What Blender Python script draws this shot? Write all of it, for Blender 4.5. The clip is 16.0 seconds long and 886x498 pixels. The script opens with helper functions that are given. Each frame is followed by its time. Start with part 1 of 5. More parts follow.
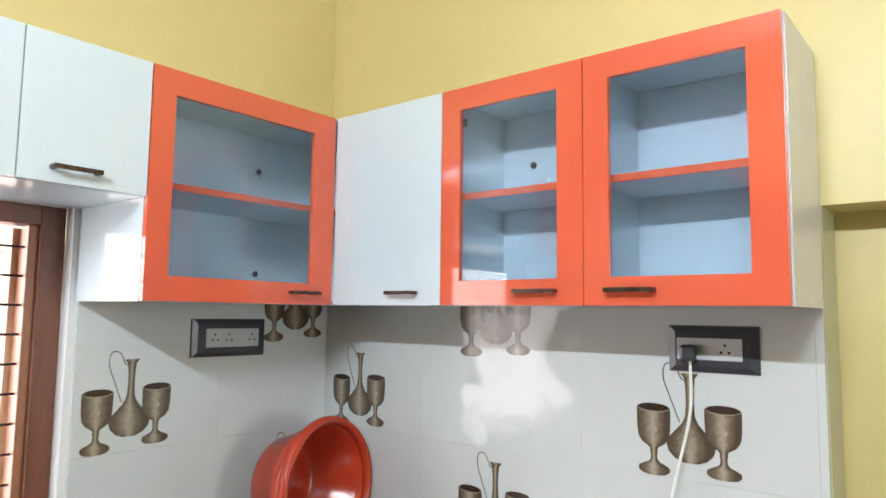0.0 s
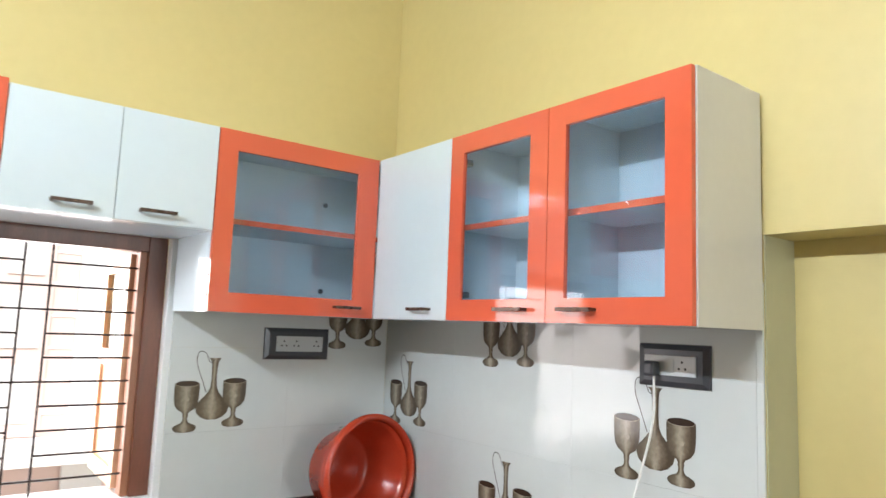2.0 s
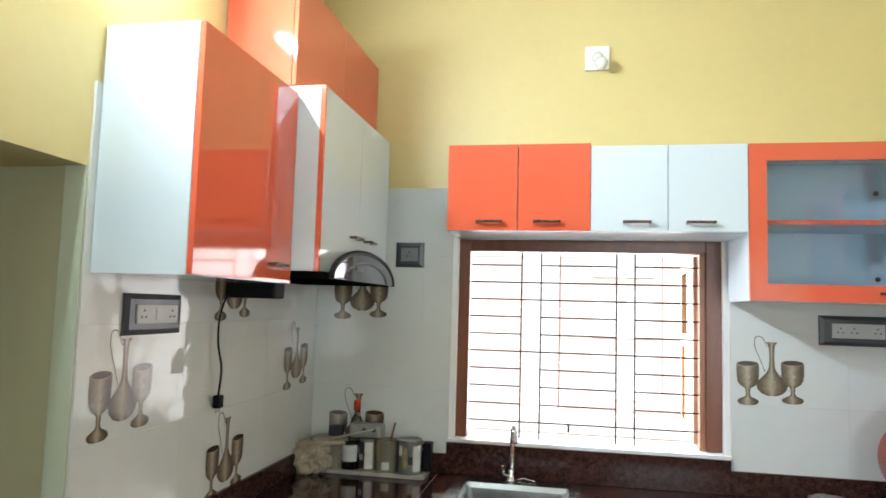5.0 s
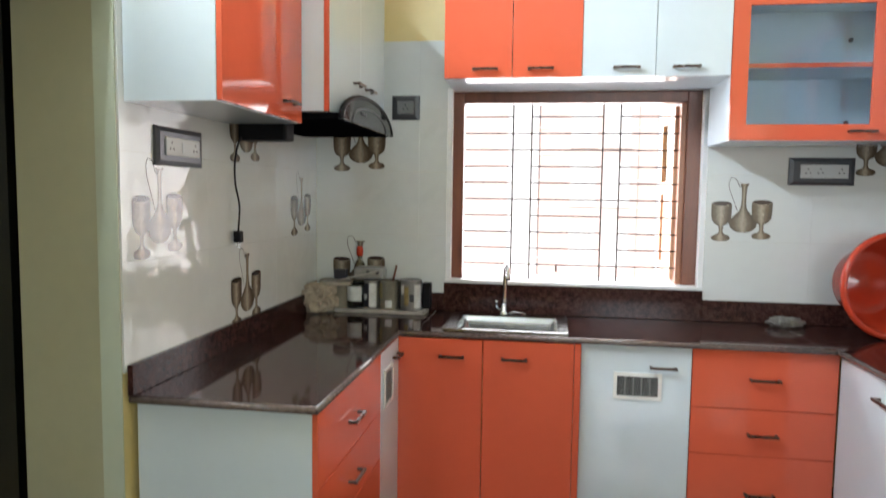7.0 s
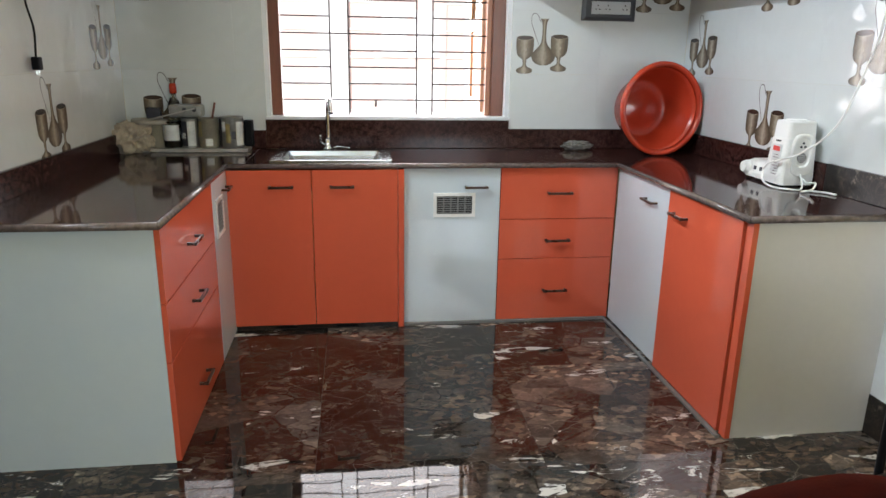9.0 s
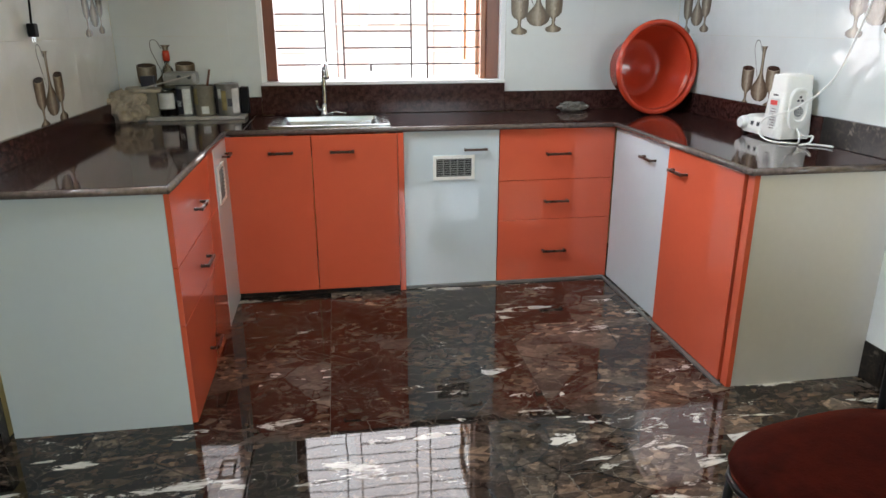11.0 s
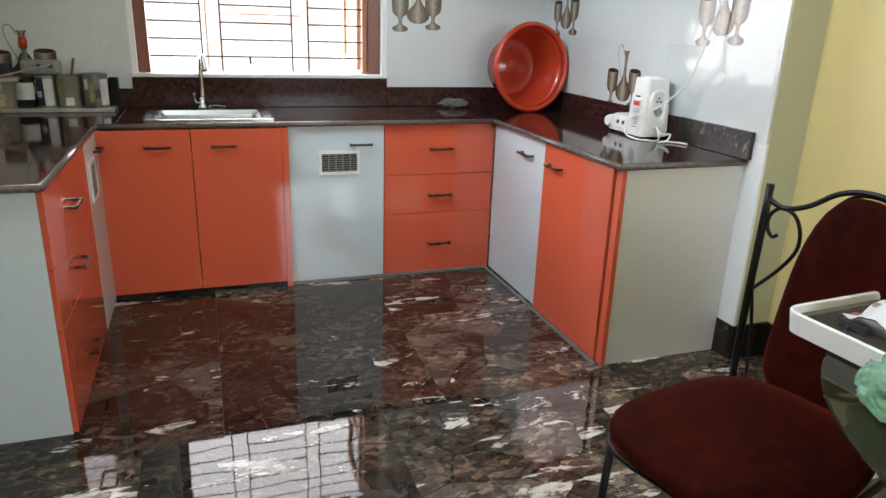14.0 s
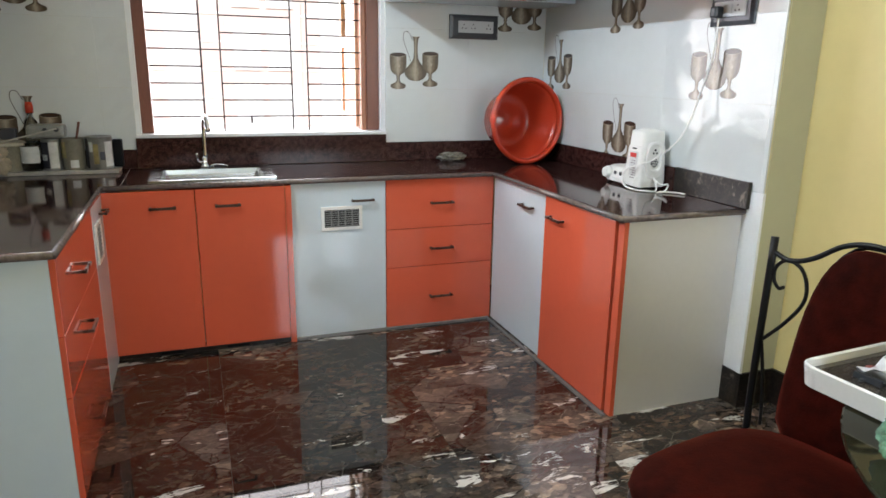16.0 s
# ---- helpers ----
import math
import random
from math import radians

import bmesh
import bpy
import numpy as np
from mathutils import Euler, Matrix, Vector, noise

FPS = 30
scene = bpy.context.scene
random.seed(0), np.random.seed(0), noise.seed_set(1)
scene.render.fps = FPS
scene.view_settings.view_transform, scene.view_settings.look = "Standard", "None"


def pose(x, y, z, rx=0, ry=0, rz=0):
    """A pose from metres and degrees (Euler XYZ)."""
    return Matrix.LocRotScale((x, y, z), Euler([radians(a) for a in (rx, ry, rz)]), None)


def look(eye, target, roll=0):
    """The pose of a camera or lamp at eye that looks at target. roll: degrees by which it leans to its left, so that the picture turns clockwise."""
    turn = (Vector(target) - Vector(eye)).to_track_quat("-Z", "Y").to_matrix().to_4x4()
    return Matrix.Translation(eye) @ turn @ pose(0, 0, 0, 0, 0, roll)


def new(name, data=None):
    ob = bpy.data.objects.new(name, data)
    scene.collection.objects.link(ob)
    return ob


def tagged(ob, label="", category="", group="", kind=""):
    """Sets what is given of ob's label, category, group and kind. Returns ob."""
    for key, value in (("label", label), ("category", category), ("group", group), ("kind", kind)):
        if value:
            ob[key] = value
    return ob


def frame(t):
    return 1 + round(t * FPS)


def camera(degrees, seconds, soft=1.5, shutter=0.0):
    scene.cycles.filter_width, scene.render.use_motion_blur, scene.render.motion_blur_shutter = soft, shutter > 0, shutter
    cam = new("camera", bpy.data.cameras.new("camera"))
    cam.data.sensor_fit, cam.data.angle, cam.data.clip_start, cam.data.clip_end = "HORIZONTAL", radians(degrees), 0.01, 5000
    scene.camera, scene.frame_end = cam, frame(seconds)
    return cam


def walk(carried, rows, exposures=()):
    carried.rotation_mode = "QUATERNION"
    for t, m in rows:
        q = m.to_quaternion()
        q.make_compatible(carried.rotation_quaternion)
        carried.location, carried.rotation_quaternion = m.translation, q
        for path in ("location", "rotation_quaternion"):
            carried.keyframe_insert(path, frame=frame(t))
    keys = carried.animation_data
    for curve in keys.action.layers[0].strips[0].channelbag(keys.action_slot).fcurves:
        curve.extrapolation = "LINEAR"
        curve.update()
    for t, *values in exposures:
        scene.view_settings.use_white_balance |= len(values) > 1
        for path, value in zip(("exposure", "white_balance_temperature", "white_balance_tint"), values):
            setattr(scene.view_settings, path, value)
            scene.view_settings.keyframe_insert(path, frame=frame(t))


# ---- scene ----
cam = camera(66.0, 16.0, soft=1.5, shutter=0.5)
PATH = [
    (0, (0.149, 0.052, 1.738), (1.697, 1.303, 1.929), 0.7),
    (0.5, (0.107, -0.061, 1.732), (1.612, 1.249, 1.879), -0.7),
    (1, (0.187, -0.215, 1.725), (1.474, 1.296, 1.969), 2.1),
    (1.5, (0.269, -0.393, 1.722), (1.538, 1.135, 1.954), 1.5),
    (2, (0.264, -0.567, 1.737), (1.476, 1.007, 1.968), 2.2),
    (2.5, (0.304, -0.697, 1.755), (1.301, 1.023, 1.973), 1.1),
    (3, (0.367, -0.81, 1.745), (0.919, 1.104, 1.925), 2.4),
    (3.5, (0.37, -0.893, 1.775), (0.694, 1.073, 1.956), 0.6),
    (4, (0.335, -1.045, 1.742), (0.328, 0.946, 1.935), 0.8),
    (4.2, (0.366, -1.117, 1.735), (0.224, 0.869, 1.923), 0.8),
    (6.3, (0.333, -1.31, 1.57), (-0.118, 0.637, 1.618), 1.5),
    (6.5, (0.291, -1.365, 1.54), (-0.13, 0.59, 1.523), 1.3),
    (7, (0.28, -1.423, 1.503), (-0.014, 0.548, 1.342), 0.8),
    (7.5, (0.338, -1.51, 1.433), (0.061, 0.442, 1.094), 0.7),
    (8, (0.381, -1.595, 1.393), (0.287, 0.345, 0.915), 1.1),
    (8.5, (0.316, -1.607, 1.352), (0.384, 0.32, 0.819), 1.4),
    (8.7, (0.259, -1.615, 1.359), (0.489, 0.298, 0.826), 1.5),
    (11, (0.143, -1.655, 1.325), (0.429, 0.224, 0.704), -0.1),
    (11.5, (0.129, -1.66, 1.319), (0.428, 0.206, 0.666), 0.4),
    (12, (0.141, -1.671, 1.324), (0.493, 0.179, 0.651), 1.0),
    (12.5, (0.147, -1.698, 1.332), (0.498, 0.16, 0.68), 1.5),
    (13, (0.174, -1.745, 1.341), (0.498, 0.119, 0.692), 1.6),
    (13.5, (0.147, -1.732, 1.348), (0.553, 0.118, 0.708), 1.5),
    (14, (0.08, -1.702, 1.346), (0.712, 0.086, 0.712), 2.0),
    (14.5, (0.038, -1.697, 1.349), (0.684, 0.096, 0.742), 1.5),
    (15, (0.032, -1.705, 1.396), (0.791, 0.093, 0.958), 1.6),
    (15.5, (0.021, -1.703, 1.387), (0.739, 0.104, 0.917), 1.4),
    (16, (0.025, -1.694, 1.387), (0.688, 0.123, 0.881), 0.9),
]
EXPOSURE = [(0.0, 0.06, 6450, 9), (3.0, 0.0, 6400, 8), (4.2, 0.1, 6200, 6), (6.4, 0.17, 6200, 8), (7.5, 0.12, 6250, 9), (9.0, 0.04, 6200, 9), (16.0, 0.04, 6200, 9)]
walk(cam, [(t, look(eye, target, roll)) for t, eye, target, roll in PATH], EXPOSURE)

WINDOW_W, TUBE_W, HALL_W, TUBE_E = 62.0, 73.0, 60.0, 145.0
TUBE_C = (0.82, 0.91, 1.0)

# ---- light ----
world = bpy.data.worlds.new("sky")
scene.world = world
world.use_nodes = True
wn = world.node_tree
sky = wn.nodes.new("ShaderNodeTexSky")
sky.sky_type = "NISHITA"
sky.sun_disc = False
sky.sun_elevation = radians(45)
sky.sun_rotation = radians(193)
wn.links.new(sky.outputs[0], wn.nodes["Background"].inputs[0])
wn.nodes["Background"].inputs[1].default_value = 0.15

sun_data = bpy.data.lights.new("sun", "SUN")
sun_data.energy, sun_data.angle, sun_data.color = 5.0, radians(0.6), (1.0, 0.95, 0.88)
sun_lamp = new("sun", sun_data)
sun_lamp.matrix_world = look((-1.5, -1.5, 10.0), (0.8, 8.2, 0.0))

XL, XR, YB = -1.003, 2.143, 2.304        # tiled faces of the kitchen walls
ZC = 3.45                                # ceiling
YEL, YER = 0.49, 0.398                   # where the tiled side walls end
HW0, HW1 = 0.95, 2.15                    # unseen opening added in the hall's rear wall
TOP = 0.855                              # worktop


def area(name, at, target, sx, sy, watts, colour):
    d = bpy.data.lights.new(name, "AREA")
    d.shape, d.size, d.size_y, d.energy, d.color = "RECTANGLE", sx, sy, watts, colour
    ob = new(name, d)
    ob.matrix_world = look(at, target)
    return ob


# daylight through the kitchen window; fill light from an added, unseen hall opening
win_lamp = area("window_daylight", (0.30, 3.05, 1.75), (1.30, 1.17, 1.00), 2.0, 1.9, WINDOW_W, (1.0, 0.95, 0.95))
win_lamp.data.spread = radians(150)
area("hall_fill", ((HW0 + HW1) / 2, -4.34, 1.62), ((HW0 + HW1) / 2, -1.0, 1.62), 1.15, 1.45, HALL_W, (0.90, 0.96, 1.0))

# ---- materials ----
MATS = {}


def mat(name, base, rough=0.5, metal=0.0, var=0.08, scale=6.0, bump=0.0, bscale=40.0, bdetail=4, coat=0.0, spec=0.5, stretch=(1, 1, 1)):
    """Principled material with two scales of colour variation and a fine bump."""
    m = bpy.data.materials.new(name)
    m.use_nodes = True
    nt = m.node_tree
    b = nt.nodes["Principled BSDF"]
    b.inputs["Roughness"].default_value = rough
    b.inputs["Metallic"].default_value = metal
    b.inputs["Coat Weight"].default_value = coat
    b.inputs["Coat Roughness"].default_value = 0.06
    b.inputs["Specular IOR Level"].default_value = spec
    tc = nt.nodes.new("ShaderNodeTexCoord")
    mp = nt.nodes.new("ShaderNodeMapping")
    mp.inputs["Scale"].default_value = stretch
    nt.links.new(tc.outputs["Object"], mp.inputs[0])
    n1 = nt.nodes.new("ShaderNodeTexNoise")
    n1.inputs["Scale"].default_value, n1.inputs["Detail"].default_value = scale, 6
    n2 = nt.nodes.new("ShaderNodeTexNoise")
    n2.inputs["Scale"].default_value, n2.inputs["Detail"].default_value = scale * 14, 3
    nt.links.new(mp.outputs[0], n1.inputs["Vector"])
    nt.links.new(mp.outputs[0], n2.inputs["Vector"])
    add = nt.nodes.new("ShaderNodeMath")
    add.operation = "MULTIPLY_ADD"
    add.inputs[1].default_value, add.inputs[2].default_value = 0.4, 0.0
    nt.links.new(n2.outputs[0], add.inputs[0])
    s2 = nt.nodes.new("ShaderNodeMath")
    s2.operation = "MULTIPLY_ADD"
    s2.inputs[1].default_value = 0.6
    nt.links.new(n1.outputs[0], s2.inputs[0])
    nt.links.new(add.outputs[0], s2.inputs[2])
    ramp = nt.nodes.new("ShaderNodeValToRGB")
    e = ramp.color_ramp.elements
    e[0].position, e[1].position = 0.3, 0.7
    e[0].color = (*[max(0.0, c * (1 - var)) for c in base], 1)
    e[1].color = (*[min(1.0, c * (1 + var)) for c in base], 1)
    nt.links.new(s2.outputs[0], ramp.inputs[0])
    nt.links.new(ramp.outputs[0], b.inputs["Base Color"])
    rr = nt.nodes.new("ShaderNodeMapRange")
    rr.inputs["To Min"].default_value, rr.inputs["To Max"].default_value = max(0.0, rough * 0.8), min(1.0, rough * 1.2)
    nt.links.new(n1.outputs[0], rr.inputs[0])
    nt.links.new(rr.outputs[0], b.inputs["Roughness"])
    if bump:
        n3 = nt.nodes.new("ShaderNodeTexNoise")
        n3.inputs["Scale"].default_value, n3.inputs["Detail"].default_value = bscale, bdetail
        nt.links.new(mp.outputs[0], n3.inputs["Vector"])
        bp = nt.nodes.new("ShaderNodeBump")
        bp.inputs["Strength"].default_value, bp.inputs["Distance"].default_value = bump, 0.004
        nt.links.new(n3.outputs[0], bp.inputs["Height"])
        nt.links.new(bp.outputs[0], b.inputs["Normal"])
    MATS[name] = m
    return m


def marble(name, tones, vein, gloss, scale, per_piece, grain=1.0, chips=0.945):
    """Polished breccia: angular patches of brown and grey with dark cracks, pale veins and a few white chips."""
    m = bpy.data.materials.new(name)
    m.use_nodes = True
    nt = m.node_tree
    N, Lk = nt.nodes.new, nt.links.new
    b = nt.nodes["Principled BSDF"]
    b.inputs["Roughness"].default_value = gloss
    b.inputs["Specular IOR Level"].default_value = 0.40

    def noise_tex(vec, s, detail=5, rough=0.6, dist=0.0):
        n = N("ShaderNodeTexNoise")
        n.inputs["Scale"].default_value, n.inputs["Detail"].default_value = s, detail
        n.inputs["Roughness"].default_value, n.inputs["Distortion"].default_value = rough, dist
        Lk(vec, n.inputs["Vector"])
        return n

    def cells(vec, s, feature="F1"):
        v = N("ShaderNodeTexVoronoi")
        v.feature = feature
        v.inputs["Scale"].default_value = s
        Lk(vec, v.inputs["Vector"])
        return v

    def math_node(op, a, b2=None, c2=None):
        k = N("ShaderNodeMath")
        k.operation = op
        for i, x in enumerate((a, b2, c2)):
            if x is None:
                continue
            if isinstance(x, (int, float)):
                k.inputs[i].default_value = x
            else:
                Lk(x, k.inputs[i])
        return k.outputs[0]

    def ramp(fac, stops):
        r = N("ShaderNodeValToRGB")
        e = r.color_ramp.elements
        e[0].position, e[0].color = stops[0][0], (*stops[0][1], 1)
        e[1].position, e[1].color = stops[-1][0], (*stops[-1][1], 1)
        for p, c in stops[1:-1]:
            x = e.new(p)
            x.color = (*c, 1)
        Lk(fac, r.inputs[0])
        return r.outputs[0]

    def mix(fac, a, c, mode="MIX"):
        k = N("ShaderNodeMix")
        k.data_type, k.blend_type = "RGBA", mode
        for i, x in ((0, fac), (6, a), (7, c)):
            if isinstance(x, (int, float)):
                k.inputs[i].default_value = x
            elif isinstance(x, tuple):
                k.inputs[i].default_value = (*x, 1)
            else:
                Lk(x, k.inputs[i])
        return k.outputs[2]

    tc = N("ShaderNodeTexCoord")
    vec = tc.outputs["Object"]
    if per_piece:
        oi = N("ShaderNodeObjectInfo")
        off = N("ShaderNodeVectorMath")
        off.operation = "ADD"
        Lk(vec, off.inputs[0])
        Lk(math_node("MULTIPLY", oi.outputs["Random"], 37.0), off.inputs[1])
        vec = off.outputs[0]

    def turned(angle, sx, sy):
        k = N("ShaderNodeMapping")
        k.inputs["Rotation"].default_value = (0, 0, radians(angle))
        k.inputs["Scale"].default_value = (scale * sx, scale * sy, scale)
        Lk(vec, k.inputs[0])
        return k.outputs[0]

    p = turned(-14, 0.75, 1.15)
    w = mix(0.05, p, noise_tex(p, 3.0, 6, 0.7).outputs["Color"], "LINEAR_LIGHT")
    # shards: large plates, broken by smaller ones
    c1, c2 = cells(w, 1.15), cells(w, 3.6)
    s1, s2 = N("ShaderNodeSeparateColor"), N("ShaderNodeSeparateColor")
    Lk(c1.outputs["Color"], s1.inputs[0])
    Lk(c2.outputs["Color"], s2.inputs[0])
    cloud = noise_tex(p, 0.9, 8, 0.65).outputs[0]
    fine = noise_tex(p, 18, 6, 0.7).outputs[0]
    tone = math_node("MULTIPLY_ADD", s1.outputs[0], 0.26, math_node("MULTIPLY_ADD", s2.outputs[0], 0.22, math_node("MULTIPLY_ADD", cloud, 0.95, math_node("MULTIPLY_ADD", fine, 0.42 * grain, -0.56))))
    col = ramp(tone, [(0.18, tones[0]), (0.42, tones[1]), (0.64, tones[2]), (0.92, tones[3])])
    # brown or grey cast, plate by plate
    col = mix(math_node("MULTIPLY", s1.outputs[1], 0.8), col, (1.10, 0.90, 0.82), "MULTIPLY")
    # the plates' seams, some open and dark, some healed and pale
    seam = cells(w, 1.15, "DISTANCE_TO_EDGE").outputs["Distance"]
    col = mix(1.0, col, ramp(seam, [(0.0, (0.22, 0.22, 0.22)), (0.016, (1, 1, 1))]), "MULTIPLY")
    seam2 = cells(w, 3.6, "DISTANCE_TO_EDGE").outputs["Distance"]
    col = mix(0.9, col, ramp(seam2, [(0.0, (0.40, 0.40, 0.40)), (0.020, (1, 1, 1))]), "MULTIPLY")
    # crushed grains in some zones
    c3 = cells(w, 15.0)
    s3 = N("ShaderNodeSeparateColor")
    Lk(c3.outputs["Color"], s3.inputs[0])
    grains = ramp(s3.outputs[0], [(0.0, (0.45, 0.45, 0.45)), (0.7, (1.15, 1.1, 1.05)), (1.0, (3.2, 2.9, 2.5))])
    zone = ramp(noise_tex(p, 1.3, 5, 0.6).outputs[0], [(0.43, (0.05, 0.05, 0.05)), (0.57, (1, 1, 1))])
    col = mix(zone, col, mix(1.0, col, grains, "MULTIPLY"))
    # long dark fractures
    frn = noise_tex(p, 0.8, 5, 0.55, 0.5).outputs[0]
    fr2 = ramp(math_node("ABSOLUTE", math_node("SUBTRACT", frn, 0.48)), [(0.0, (0.25, 0.25, 0.25)), (0.006, (1, 1, 1))])
    col = mix(0.9, col, fr2, "MULTIPLY")
    # white shards and frayed streaks that run one way, in bands
    q = turned(-20, 0.36, 1.5)
    sn = noise_tex(q, 2.7, 9, 0.72, 0.5).outputs[0]
    band = noise_tex(turned(-20, 0.45, 0.9), 0.9, 4, 0.55).outputs[0]
    mass = math_node("MULTIPLY", math_node("MULTIPLY_ADD", s2.outputs[1], 0.13, math_node("MULTIPLY_ADD", s3.outputs[1], 0.05, math_node("MULTIPLY_ADD", band, 0.5, sn))), 0.5)
    streak = ramp(mass, [(0.488, (0, 0, 0)), (0.497, (0.7, 0.7, 0.7)), (0.525, (1, 1, 1))])
    col = mix(math_node("MULTIPLY", streak, 0.92), col, vein)
    # healed seams, pale and thin, here and there
    heal = mix(1.0, ramp(seam2, [(0.0, (1, 1, 1)), (0.012, (0, 0, 0))]), ramp(noise_tex(p, 1.1, 4, 0.6).outputs[0], [(0.50, (0, 0, 0)), (0.56, (1, 1, 1))]), "MULTIPLY")
    col = mix(math_node("MULTIPLY", heal, 0.42), col, tuple(1.5 * k for k in tones[3]))
    # thin brown-pink hair veins crossing the streaks
    hn = noise_tex(p, 2.1, 8, 0.68, 1.4).outputs[0]
    hair = ramp(math_node("ABSOLUTE", math_node("SUBTRACT", hn, 0.5)), [(0.0, (1, 1, 1)), (0.006, (0, 0, 0))])
    col = mix(math_node("MULTIPLY", hair, 0.28), col, (0.33, 0.22, 0.17))
    # white chips between the plates
    chip = ramp(math_node("MULTIPLY_ADD", s1.outputs[2], 0.10, math_node("MULTIPLY_ADD", s2.outputs[2], 0.34, noise_tex(turned(-16, 0.6, 1.4), 2.1, 9, 0.75, 0.8).outputs[0])), [(chips, (0, 0, 0)), (chips + 0.02, (1, 1, 1))])
    col = mix(math_node("MULTIPLY", chip, 0.9), col, vein)
    Lk(col, b.inputs["Base Color"])
    bp = N("ShaderNodeBump")
    bp.inputs["Strength"].default_value, bp.inputs["Distance"].default_value = 0.10, 0.004
    Lk(noise_tex(vec, 7.0, 1, 0.4).outputs[0], bp.inputs["Height"])
    Lk(bp.outputs[0], b.inputs["Normal"])
    MATS[name] = m
    return m


def granite(name, gloss=0.07, spec=0.5):
    """Polished brown-red granite with fine speckle."""
    m = bpy.data.materials.new(name)
    m.use_nodes = True
    nt = m.node_tree
    N, Lk = nt.nodes.new, nt.links.new
    b = nt.nodes["Principled BSDF"]
    b.inputs["Roughness"].default_value = gloss
    b.inputs["Specular IOR Level"].default_value = spec
    tc = N("ShaderNodeTexCoord")
    v = N("ShaderNodeTexVoronoi")
    v.inputs["Scale"].default_value = 260
    Lk(tc.outputs["Object"], v.inputs["Vector"])
    n = N("ShaderNodeTexNoise")
    n.inputs["Scale"].default_value, n.inputs["Detail"].default_value = 45, 6
    Lk(tc.outputs["Object"], n.inputs["Vector"])
    sep = N("ShaderNodeSeparateColor")
    Lk(v.outputs["Color"], sep.inputs[0])
    am = N("ShaderNodeMath")
    am.operation, am.inputs[1].default_value = "MULTIPLY_ADD", 0.45
    Lk(sep.outputs[0], am.inputs[0])
    Lk(n.outputs[0], am.inputs[2])
    r = N("ShaderNodeValToRGB")
    e = r.color_ramp.elements
    e[0].position, e[0].color = 0.45, (0.012, 0.0055, 0.005, 1)
    e[1].position, e[1].color = 0.98, (0.06, 0.029, 0.025, 1)
    x = e.new(0.7)
    x.color = (0.036, 0.0125, 0.0105, 1)
    Lk(am.outputs[0], r.inputs[0])
    Lk(r.outputs[0], b.inputs["Base Color"])
    MATS[name] = m
    return m


def glass_mat(name, tint, rough=0.02):
    m = bpy.data.materials.new(name)
    m.use_nodes = True
    nt = m.node_tree
    b = nt.nodes["Principled BSDF"]
    b.inputs["Base Color"].default_value = (*tint, 1)
    b.inputs["Roughness"].default_value = rough
    b.inputs["Transmission Weight"].default_value = 1.0
    b.inputs["IOR"].default_value = 1.45
    MATS[name] = m
    return m


def emitter(name, colour, power):
    m = bpy.data.materials.new(name)
    m.use_nodes = True
    b = m.node_tree.nodes["Principled BSDF"]
    b.inputs["Base Color"].default_value = (0.9, 0.9, 0.9, 1)
    b.inputs["Emission Color"].default_value = (*colour, 1)
    b.inputs["Emission Strength"].default_value = power
    MATS[name] = m
    return m


def print_mat(name):
    """Printed bronze picture: pale in the middle of each vessel, dark at its flanks."""
    m = bpy.data.materials.new(name)
    m.use_nodes = True
    nt = m.node_tree
    N, Lk = nt.nodes.new, nt.links.new
    b = nt.nodes["Principled BSDF"]
    b.inputs["Roughness"].default_value = 0.1
    uv = N("ShaderNodeUVMap")
    sx = N("ShaderNodeSeparateXYZ")
    Lk(uv.outputs[0], sx.inputs[0])
    n = N("ShaderNodeTexNoise")
    n.inputs["Scale"].default_value, n.inputs["Detail"].default_value = 60, 4
    tc = N("ShaderNodeTexCoord")
    Lk(tc.outputs["Object"], n.inputs["Vector"])
    ad = N("ShaderNodeMath")
    ad.operation, ad.inputs[1].default_value = "MULTIPLY_ADD", 0.25
    Lk(n.outputs[0], ad.inputs[0])
    Lk(sx.outputs[0], ad.inputs[2])
    r = N("ShaderNodeValToRGB")
    e = r.color_ramp.elements
    e[0].position, e[0].color = 0.10, (0.075, 0.055, 0.037, 1)
    e[1].position, e[1].color = 1.1, (0.09, 0.065, 0.045, 1)
    for p, c in ((0.36, (0.17, 0.135, 0.095)), (0.60, (0.40, 0.345, 0.265)), (0.80, (0.18, 0.14, 0.10)), (0.97, (0.09, 0.066, 0.045))):
        x = e.new(p)
        x.color = (*c, 1)
    Lk(ad.outputs[0], r.inputs[0])
    Lk(r.outputs[0], b.inputs["Base Color"])
    MATS[name] = m
    return m


ORANGE = mat("orange_laminate", (0.64, 0.114, 0.057), 0.07, var=0.03, scale=2.0, bump=0.008, bscale=9, coat=0.3)
WHITE = mat("white_laminate", (0.61, 0.69, 0.735), 0.09, var=0.02, scale=2.0, bump=0.01, bscale=9, coat=0.06)
INNER = mat("carcass_board", (0.60, 0.67, 0.71), 0.45, var=0.03, scale=3)
YELLOW = mat("yellow_paint", (0.64, 0.525, 0.235), 0.42, var=0.035, scale=1.6, bump=0.06, bscale=120)
CEILM = mat("ceiling_paint", (0.8, 0.79, 0.74), 0.7, var=0.03, scale=2, bump=0.05, bscale=90)
PLASTER = mat("white_plaster", (0.78, 0.79, 0.79), 0.55, var=0.05, scale=5, bump=0.1, bscale=60)
TILE = mat("glazed_tile", (0.62, 0.65, 0.645), 0.08, var=0.025, scale=1.4, bump=0.14, bscale=9, bdetail=1.0)


